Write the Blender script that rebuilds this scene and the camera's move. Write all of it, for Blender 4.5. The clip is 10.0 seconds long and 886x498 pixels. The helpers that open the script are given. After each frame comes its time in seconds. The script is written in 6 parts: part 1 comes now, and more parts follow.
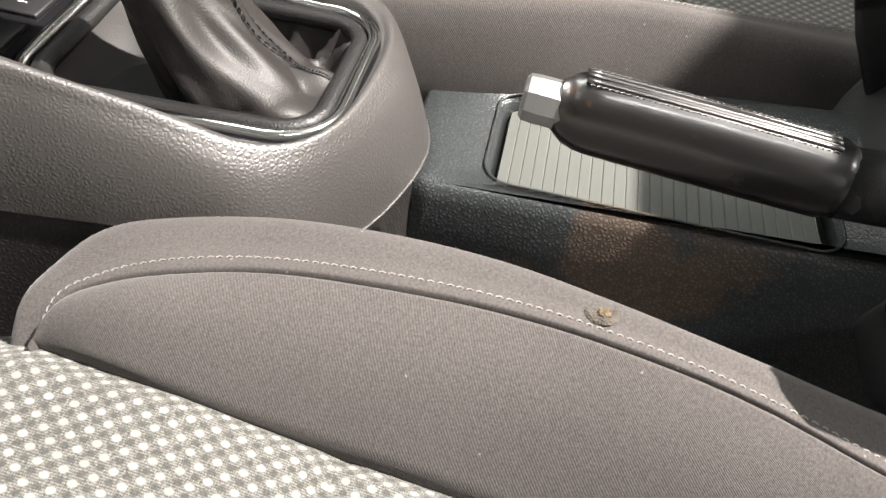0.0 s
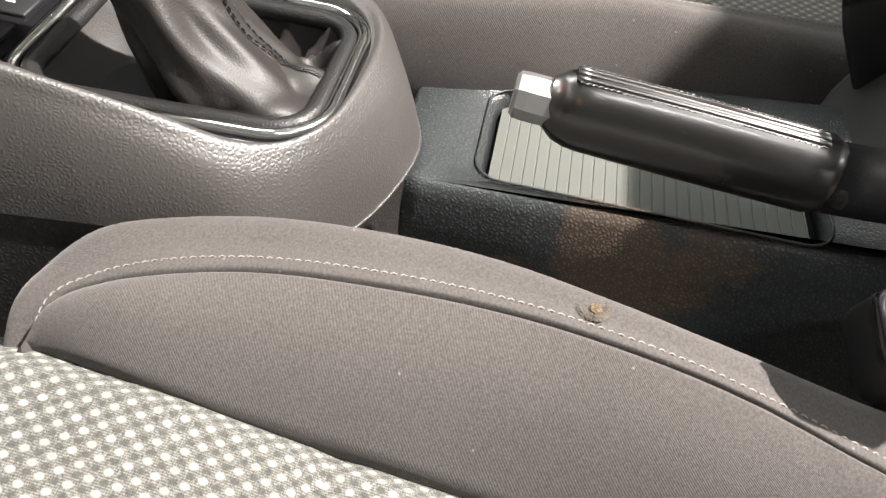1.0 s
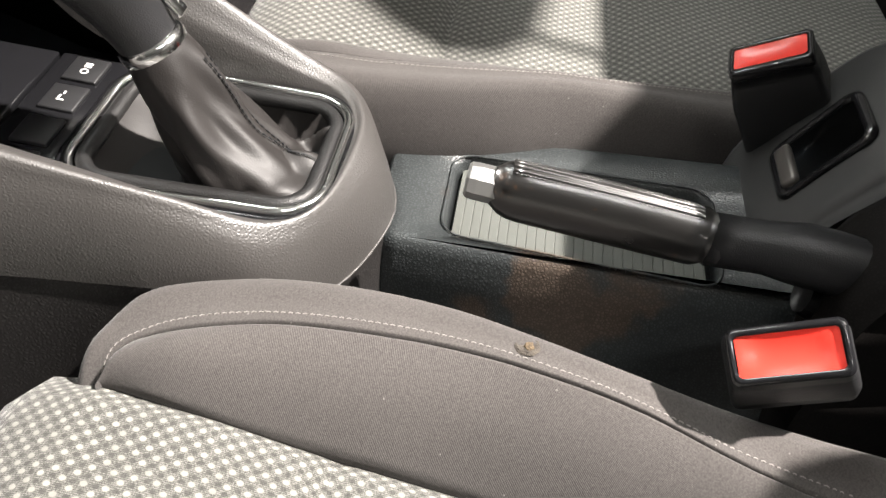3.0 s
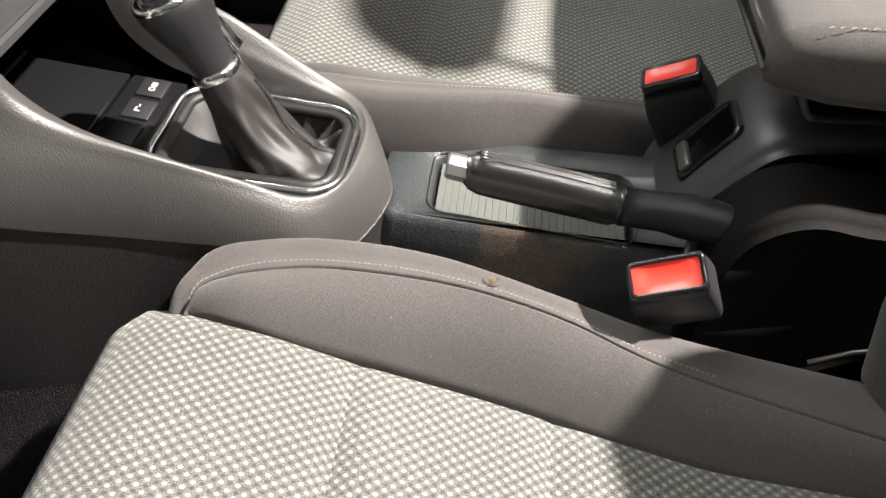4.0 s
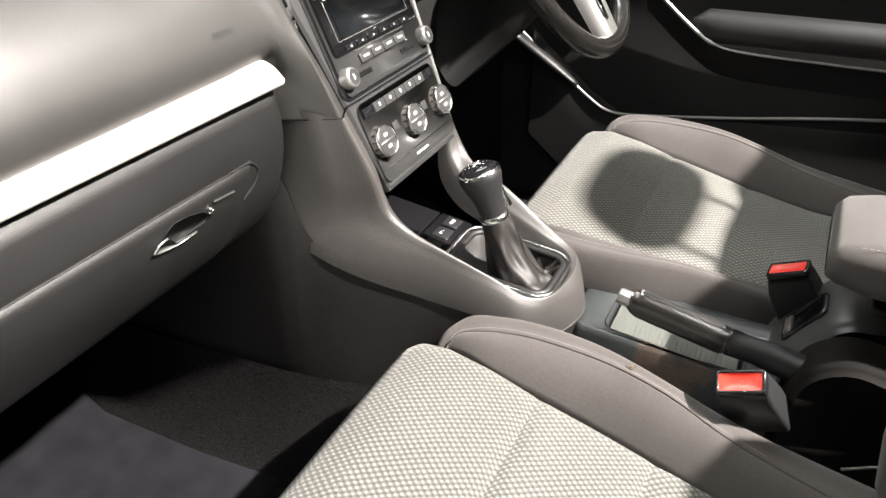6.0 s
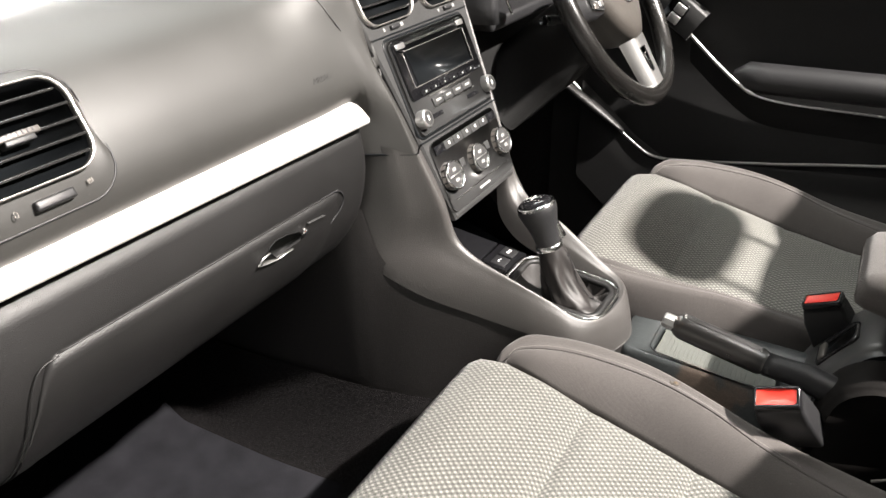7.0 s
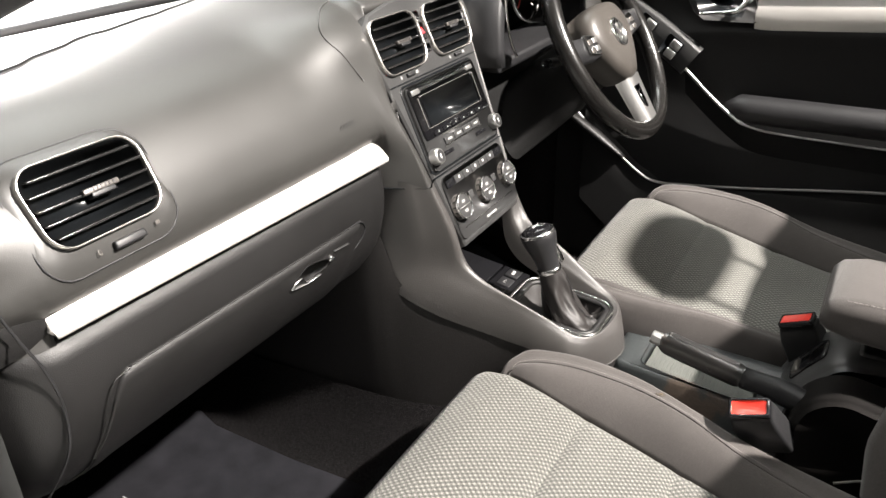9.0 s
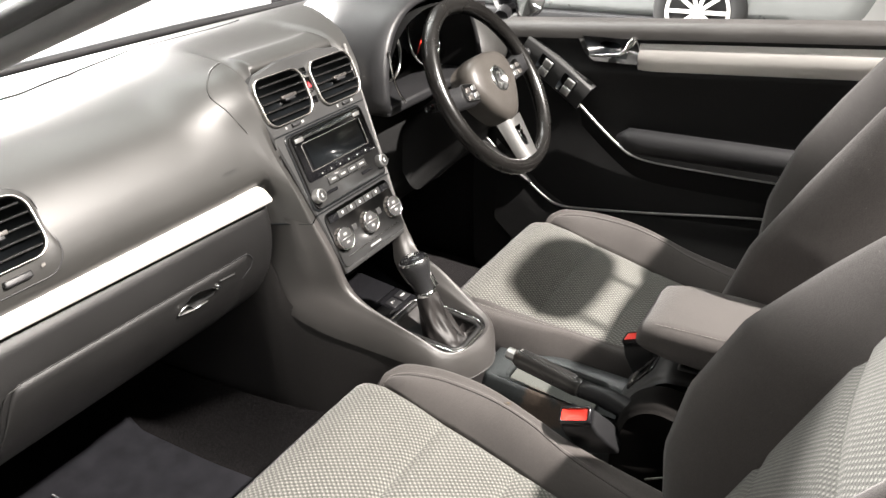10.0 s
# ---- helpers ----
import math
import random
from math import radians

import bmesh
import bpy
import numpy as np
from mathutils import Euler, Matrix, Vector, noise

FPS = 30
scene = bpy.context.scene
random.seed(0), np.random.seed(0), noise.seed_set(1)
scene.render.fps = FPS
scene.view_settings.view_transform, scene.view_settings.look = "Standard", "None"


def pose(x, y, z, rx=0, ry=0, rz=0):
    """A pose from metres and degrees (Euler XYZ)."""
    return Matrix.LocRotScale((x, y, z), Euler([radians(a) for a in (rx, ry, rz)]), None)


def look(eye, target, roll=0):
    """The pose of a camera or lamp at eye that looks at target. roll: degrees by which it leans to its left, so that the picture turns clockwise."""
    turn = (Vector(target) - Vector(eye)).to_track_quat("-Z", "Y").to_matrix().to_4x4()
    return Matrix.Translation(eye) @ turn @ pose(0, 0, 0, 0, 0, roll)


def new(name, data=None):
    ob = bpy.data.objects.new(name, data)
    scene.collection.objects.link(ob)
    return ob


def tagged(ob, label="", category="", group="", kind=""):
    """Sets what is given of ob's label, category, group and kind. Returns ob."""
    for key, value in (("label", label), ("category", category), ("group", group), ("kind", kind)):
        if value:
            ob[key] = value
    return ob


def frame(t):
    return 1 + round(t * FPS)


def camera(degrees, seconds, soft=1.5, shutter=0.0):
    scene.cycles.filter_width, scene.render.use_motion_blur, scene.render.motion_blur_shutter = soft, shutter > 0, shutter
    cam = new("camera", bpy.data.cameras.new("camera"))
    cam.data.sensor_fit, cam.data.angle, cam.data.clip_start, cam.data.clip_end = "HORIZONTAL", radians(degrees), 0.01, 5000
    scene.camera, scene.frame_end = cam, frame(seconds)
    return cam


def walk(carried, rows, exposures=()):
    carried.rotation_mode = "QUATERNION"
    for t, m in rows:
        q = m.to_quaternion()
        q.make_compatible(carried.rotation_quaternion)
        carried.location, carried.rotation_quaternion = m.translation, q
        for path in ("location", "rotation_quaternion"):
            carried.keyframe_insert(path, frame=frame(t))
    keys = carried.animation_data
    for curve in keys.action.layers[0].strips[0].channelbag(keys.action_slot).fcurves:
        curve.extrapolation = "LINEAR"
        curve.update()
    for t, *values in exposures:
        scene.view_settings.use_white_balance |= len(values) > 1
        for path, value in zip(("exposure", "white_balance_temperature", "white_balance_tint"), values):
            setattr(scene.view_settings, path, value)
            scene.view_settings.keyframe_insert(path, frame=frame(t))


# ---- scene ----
cam = camera(58.8, 10.0)
PATH = [
    (0, (-0.297, -0.102, 0.545), (1.083, 0.205, -0.87), -2.3),
    (0.5, (-0.297, -0.099, 0.544), (1.08, 0.197, -0.875), -2.2),
    (1, (-0.297, -0.102, 0.547), (1.076, 0.183, -0.879), -2.2),
    (1.5, (-0.298, -0.1, 0.548), (1.076, 0.175, -0.879), -2.2),
    (2, (-0.302, -0.099, 0.557), (1.072, 0.166, -0.872), -2.1),
    (2.5, (-0.32, -0.1, 0.585), (1.058, 0.155, -0.843), -2.1),
    (2.7, (-0.325, -0.106, 0.604), (1.053, 0.144, -0.823), -2.1),
    (3.8, (-0.444, -0.13, 0.698), (0.971, 0.049, -0.704), -1.1),
    (4, (-0.475, -0.129, 0.718), (0.942, 0.045, -0.683), -0.9),
    (4.5, (-0.559, -0.147, 0.756), (0.904, 0.04, -0.595), -0.6),
    (5, (-0.642, -0.168, 0.79), (0.883, 0.149, -0.464), -0.2),
    (5.5, (-0.726, -0.206, 0.83), (0.811, 0.368, -0.314), -0.6),
    (6, (-0.79, -0.233, 0.883), (0.74, 0.535, -0.15), -1.2),
    (6.2, (-0.813, -0.238, 0.9), (0.719, 0.568, -0.103), -1.2),
    (7.3, (-0.907, -0.267, 0.915), (0.635, 0.617, -0.002), -1.4),
    (7.5, (-0.91, -0.28, 0.925), (0.63, 0.609, 0.01), -1.4),
    (8, (-0.933, -0.279, 0.951), (0.605, 0.623, 0.045), -1.5),
    (8.5, (-0.955, -0.271, 0.948), (0.579, 0.638, 0.041), -1.7),
    (9, (-0.972, -0.298, 0.981), (0.562, 0.608, 0.073), -1.6),
    (9.5, (-0.976, -0.388, 1.017), (0.561, 0.513, 0.108), -1.6),
    (10, (-0.989, -0.519, 1.085), (0.554, 0.378, 0.181), -1.5),
]
walk(cam, [(t, look(eye, target, roll)) for t, eye, target, roll in PATH], [(0, 0.46), (2.7, 0.46), (4.5, 0.46), (5.5, 0.60), (6.0, 0.62), (7.5, 0.33), (10, 0.24)])

# ---- light ----
world = bpy.data.worlds.new("garage_air")
scene.world = world
world.use_nodes = True
world.node_tree.nodes["Background"].inputs[0].default_value = (0.75, 0.8, 0.8, 1)
world.node_tree.nodes["Background"].inputs[1].default_value = 0.03


def area_lamp(name, eye, target, sx, sy, watts, colour):
    data = bpy.data.lights.new(name, "AREA")
    data.shape, data.size, data.size_y, data.energy, data.color = "RECTANGLE", sx, sy, watts, colour
    ob = new(name, data)
    ob.matrix_world = look(eye, target) if target else pose(*eye)
    return ob


area_lamp("key_lamp", (0.42, -2.74, 3.6), (0.0, -0.2, 0.3), 0.10, 0.10, 850, (1.0, 0.93, 0.87))
area_lamp("overhead_lamp", (1.1, 1.3, 3.6), (-0.2, 0.4, 0.7), 1.8, 0.5, 54, (0.97, 1.0, 0.96))
area_lamp("hall_lamp", (2.3, 8.0, 2.7), (-0.3, 0.5, 0.8), 4.5, 0.9, 3200, (1.0, 0.965, 0.935))
area_lamp("tube_lamp", (-1.95, -1.75, 3.72), None, 0.2, 1.9, 52, (1.0, 0.98, 0.95))
# unseen lamp added to whiten the floor ahead, turned away from the cabin
area_lamp("front_fill", (0.0, 2.6, 3.7), (0.5, 7.0, -0.27), 4.0, 1.0, 1000, (1.0, 0.99, 0.97))
# another added lamp, unseen, facing outward over the parked car
area_lamp("side_fill", (3.2, 1.0, 3.7), (7.0, 1.0, 0.0), 2.0, 3.0, 300, (1.0, 0.98, 0.96))


# ---- materials ----
def mat(name, colour, rough=0.5, metal=0.0, grain=0.0, scale=400.0, var=0.12, vscale=9.0, spec=0.5, coat=0.0, patch=None):
    """A surface with two scales of variation: slow stains in colour and gloss, fine grain in relief."""
    m = bpy.data.materials.new(name)
    m.use_nodes = True
    nt = m.node_tree
    b = nt.nodes["Principled BSDF"]
    b.inputs["Metallic"].default_value = metal
    b.inputs["Specular IOR Level"].default_value = spec
    b.inputs["Coat Weight"].default_value = coat
    co = nt.nodes.new("ShaderNodeTexCoord")
    slow = nt.nodes.new("ShaderNodeTexNoise")
    slow.inputs["Scale"].default_value = vscale
    slow.inputs["Detail"].default_value = 5
    nt.links.new(co.outputs["Object"], slow.inputs["Vector"])
    ramp = nt.nodes.new("ShaderNodeValToRGB")
    ramp.color_ramp.elements[0].position, ramp.color_ramp.elements[1].position = 0.3, 0.7
    ramp.color_ramp.elements[0].color = (*[c * (1 - var) for c in colour], 1)
    ramp.color_ramp.elements[1].color = (*[min(1, c * (1 + var)) for c in colour], 1)
    nt.links.new(slow.outputs["Fac"], ramp.inputs["Fac"])
    nt.links.new(ramp.outputs["Color"], b.inputs["Base Color"])
    mr = nt.nodes.new("ShaderNodeMapRange")
    mr.inputs["To Min"].default_value, mr.inputs["To Max"].default_value = max(0, rough - 0.07), min(1, rough + 0.07)
    nt.links.new(slow.outputs["Fac"], mr.inputs["Value"])
    nt.links.new(mr.outputs["Result"], b.inputs["Roughness"])
    # patch tints one spot: wear on the grip, painted warm light on the tray
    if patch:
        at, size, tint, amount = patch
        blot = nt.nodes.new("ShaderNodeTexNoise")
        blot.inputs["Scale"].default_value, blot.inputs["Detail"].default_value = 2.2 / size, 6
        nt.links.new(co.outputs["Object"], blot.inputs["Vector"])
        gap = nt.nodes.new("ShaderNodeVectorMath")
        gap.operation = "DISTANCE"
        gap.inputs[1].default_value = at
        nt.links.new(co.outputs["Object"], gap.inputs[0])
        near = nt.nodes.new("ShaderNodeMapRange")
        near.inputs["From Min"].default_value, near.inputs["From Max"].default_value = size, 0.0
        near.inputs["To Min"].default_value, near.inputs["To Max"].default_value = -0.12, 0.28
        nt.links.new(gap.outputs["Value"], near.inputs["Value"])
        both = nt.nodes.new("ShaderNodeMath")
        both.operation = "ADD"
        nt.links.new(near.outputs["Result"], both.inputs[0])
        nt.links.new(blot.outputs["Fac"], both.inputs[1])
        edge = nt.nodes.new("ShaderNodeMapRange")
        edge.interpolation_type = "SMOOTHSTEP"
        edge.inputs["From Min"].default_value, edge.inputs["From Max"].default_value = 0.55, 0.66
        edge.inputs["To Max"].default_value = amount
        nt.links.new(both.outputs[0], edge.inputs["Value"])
        worn_or_lit = nt.nodes.new("ShaderNodeMix")
        worn_or_lit.data_type = "RGBA"
        worn_or_lit.inputs[7].default_value = (*tint, 1)
        nt.links.new(edge.outputs["Result"], worn_or_lit.inputs[0])
        nt.links.new(ramp.outputs["Color"], worn_or_lit.inputs[6])
        nt.links.new(worn_or_lit.outputs[2], b.inputs["Base Color"])
    if grain:
        vor = nt.nodes.new("ShaderNodeTexVoronoi")
        vor.feature = "DISTANCE_TO_EDGE"
        vor.inputs["Scale"].default_value = scale
        warp = nt.nodes.new("ShaderNodeTexNoise")
        warp.inputs["Scale"].default_value, warp.inputs["Detail"].default_value = scale * 0.45, 2
        nt.links.new(co.outputs["Object"], warp.inputs["Vector"])
        bend = nt.nodes.new("ShaderNodeVectorMath")
        bend.operation = "MULTIPLY_ADD"
        bend.inputs[1].default_value = (0.6 / scale, 0.6 / scale, 0.6 / scale)
        nt.links.new(warp.outputs["Color"], bend.inputs[0])
        nt.links.new(co.outputs["Object"], bend.inputs[2])
        nt.links.new(bend.outputs["Vector"], vor.inputs["Vector"])
        bp = nt.nodes.new("ShaderNodeBump")
        bp.inputs["Strength"].default_value, bp.inputs["Distance"].default_value = grain, 0.00035
        crease = nt.nodes.new("ShaderNodeMapRange")
        crease.interpolation_type = "SMOOTHSTEP"
        crease.inputs["From Max"].default_value = 0.42
        nt.links.new(vor.outputs["Distance"], crease.inputs["Value"])
        nt.links.new(crease.outputs["Result"], bp.inputs["Height"])
        # coarse grain: shade between the pebbles is multiplied into the base colour
        if 300 <= scale <= 500:
            shade = nt.nodes.new("ShaderNodeMapRange")
            shade.inputs["To Min"].default_value, shade.inputs["To Max"].default_value = 0.55, 1.12
            nt.links.new(crease.outputs["Result"], shade.inputs["Value"])
            worked = nt.nodes.new("ShaderNodeVectorMath")
            worked.operation = "SCALE"
            nt.links.new(b.inputs["Base Color"].links[0].from_socket, worked.inputs[0])
            nt.links.new(shade.outputs["Result"], worked.inputs["Scale"])
            nt.links.new(worked.outputs["Vector"], b.inputs["Base Color"])
        nt.links.new(bp.outputs["Normal"], b.inputs["Normal"])
    return m


def fabric(name, colour, dot=None, pitch=0.0068, twill=900.0, var=0.08):
    """Woven cloth in metres of its UV map; dot: colour of the raised dots on a staggered grid."""
    m = bpy.data.materials.new(name)
    m.use_nodes = True
    nt = m.node_tree
    N, L = nt.nodes.new, nt.links.new
    b = nt.nodes["Principled BSDF"]
    b.inputs["Roughness"].default_value = 0.92
    b.inputs["Specular IOR Level"].default_value = 0.2
    b.inputs["Sheen Weight"].default_value = 0.15
    b.inputs["Sheen Roughness"].default_value = 0.5
    uv = N("ShaderNodeUVMap")
    co = N("ShaderNodeTexCoord")
    slow = N("ShaderNodeTexNoise")
    slow.inputs["Scale"].default_value, slow.inputs["Detail"].default_value = 11, 6
    L(co.outputs["Object"], slow.inputs["Vector"])
    ramp = N("ShaderNodeValToRGB")
    ramp.color_ramp.elements[0].position, ramp.color_ramp.elements[1].position = 0.3, 0.7
    ramp.color_ramp.elements[0].color = (*[c * (1 - var) for c in colour], 1)
    ramp.color_ramp.elements[1].color = (*[c * (1 + var) for c in colour], 1)
    L(slow.outputs["Fac"], ramp.inputs["Fac"])
    mp = N("ShaderNodeMapping")
    L(uv.outputs["UV"], mp.inputs["Vector"])
    wave = N("ShaderNodeTexWave")
    wave.inputs["Scale"].default_value = twill * (0.42 if dot else 0.36)
    wave.inputs["Distortion"].default_value = 6.0 if dot else 1.5
    wave.inputs["Detail"].default_value = 3
    wave.inputs["Detail Scale"].default_value = 1.6
    mp.inputs["Rotation"].default_value[2] = radians(0 if dot else 58)
    L(mp.outputs["Vector"], wave.inputs["Vector"])
    weave = N("ShaderNodeMix")
    weave.data_type, weave.blend_type = "RGBA", "MULTIPLY"
    weave.inputs[0].default_value = 0.22 if dot else 0.2
    L(ramp.outputs["Color"], weave.inputs[6])
    L(wave.outputs["Color"], weave.inputs[7])
    # heathered yarn and a few pale specks of lint
    yarn = N("ShaderNodeTexNoise")
    yarn.inputs["Scale"].default_value, yarn.inputs["Detail"].default_value = 1100, 3
    L(co.outputs["Object"], yarn.inputs["Vector"])
    fleck = N("ShaderNodeMapRange")
    fleck.inputs["From Min"].default_value, fleck.inputs["From Max"].default_value = 0.3, 0.7
    fleck.inputs["To Min"].default_value, fleck.inputs["To Max"].default_value = (0.5, 1.5) if dot else (0.75, 1.3)
    L(yarn.outputs["Fac"], fleck.inputs["Value"])
    heather = N("ShaderNodeVectorMath")
    heather.operation = "SCALE"
    L(weave.outputs[2], heather.inputs[0])
    L(fleck.outputs["Result"], heather.inputs["Scale"])
    dots = N("ShaderNodeTexVoronoi")
    dots.inputs["Scale"].default_value = 85
    L(co.outputs["Object"], dots.inputs["Vector"])
    near = N("ShaderNodeMapRange")
    near.inputs["From Min"].default_value, near.inputs["From Max"].default_value = 0.055, 0.03
    near.inputs["To Max"].default_value = 0.22
    L(dots.outputs["Distance"], near.inputs["Value"])
    lint = N("ShaderNodeMix")
    lint.data_type = "RGBA"
    lint.inputs[7].default_value = (0.42, 0.41, 0.38, 1)
    L(near.outputs["Result"], lint.inputs[0])
    L(heather.outputs["Vector"], lint.inputs[6])
    height = wave.outputs["Fac"]
    out = lint.outputs[2]
    bp = N("ShaderNodeBump")
    bp.inputs["Strength"].default_value, bp.inputs["Distance"].default_value = 0.22, 0.0004
    if dot:
        turn = N("ShaderNodeMapping")
        turn.inputs["Scale"].default_value = (1.0, 1.25, 1.0)
        L(uv.outputs["UV"], turn.inputs["Vector"])
        spin = N("ShaderNodeMapping")
        spin.inputs["Rotation"].default_value[2] = radians(45)
        L(turn.outputs["Vector"], spin.inputs["Vector"])
        vor = N("ShaderNodeTexVoronoi")
        vor.voronoi_dimensions = "2D"
        vor.inputs["Scale"].default_value, vor.inputs["Randomness"].default_value = 1.0 / pitch, 0.06
        L(spin.outputs["Vector"], vor.inputs["Vector"])
        mask = N("ShaderNodeMapRange")
        mask.interpolation_type = "SMOOTHSTEP"
        mask.inputs["From Min"].default_value, mask.inputs["From Max"].default_value = 0.31, 0.17
        L(vor.outputs["Distance"], mask.inputs["Value"])
        # dark floats beside the dots and fine pale threads between them
        move = N("ShaderNodeMapping")
        move.inputs["Location"].default_value = (pitch * 0.7071, 0, 0)
        move.inputs["Scale"].default_value = (1.0, 1.25, 1.0)
        L(uv.outputs["UV"], move.inputs["Vector"])
        spin2 = N("ShaderNodeMapping")
        spin2.inputs["Rotation"].default_value[2] = radians(45)
        L(move.outputs["Vector"], spin2.inputs["Vector"])
        vor2 = N("ShaderNodeTexVoronoi")
        vor2.voronoi_dimensions = "2D"
        vor2.inputs["Scale"].default_value, vor2.inputs["Randomness"].default_value = 1.0 / pitch, 0.12
        L(spin2.outputs["Vector"], vor2.inputs["Vector"])
        dark = N("ShaderNodeMapRange")
        dark.interpolation_type = "SMOOTHSTEP"
        dark.inputs["From Min"].default_value, dark.inputs["From Max"].default_value = 0.30, 0.14
        dark.inputs["To Max"].default_value = 0.72
        L(vor2.outputs["Distance"], dark.inputs["Value"])
        line = N("ShaderNodeTexWave")
        line.bands_direction = "Y"
        line.inputs["Scale"].default_value = 0.314 / (pitch * 0.1414)
        line.inputs["Distortion"].default_value = 0.6
        L(uv.outputs["UV"], line.inputs["Vector"])
        pale = N("ShaderNodeMix")
        pale.data_type, pale.blend_type = "RGBA", "MULTIPLY"
        pale.inputs[0].default_value = 0.42
        L(out, pale.inputs[6])
        L(line.outputs["Color"], pale.inputs[7])
        deep = N("ShaderNodeMix")
        deep.data_type = "RGBA"
        L(dark.outputs["Result"], deep.inputs[0])
        L(pale.outputs[2], deep.inputs[6])
        deep.inputs[7].default_value = (*[c * 0.28 for c in colour], 1)
        out = deep.outputs[2]
        mix = N("ShaderNodeMix")
        mix.data_type = "RGBA"
        L(mask.outputs["Result"], mix.inputs[0])
        L(out, mix.inputs[6])
        speck = N("ShaderNodeTexNoise")
        speck.inputs["Scale"].default_value, speck.inputs["Detail"].default_value = 160, 4
        L(co.outputs["Object"], speck.inputs["Vector"])
        tone = N("ShaderNodeValToRGB")
        tone.color_ramp.elements[0].position, tone.color_ramp.elements[1].position = 0.3, 0.7
        tone.color_ramp.elements[0].color = (*[c * 0.8 for c in dot], 1)
        tone.color_ramp.elements[1].color = (*[c * 1.15 for c in dot], 1)
        L(speck.outputs["Fac"], tone.inputs["Fac"])
        L(tone.outputs["Color"], mix.inputs[7])
        out = mix.outputs[2]
        add = N("ShaderNodeMath")
        add.operation = "MULTIPLY_ADD"
        L(mask.outputs["Result"], add.inputs[0])
        add.inputs[1].default_value = 1.6
        L(wave.outputs["Fac"], add.inputs[2])
        height = add.outputs[0]
        bp.inputs["Distance"].default_value = 0.0008
    L(out, b.inputs["Base Color"])
    L(height, bp.inputs["Height"])
    L(bp.outputs["Normal"], b.inputs["Normal"])
    return m


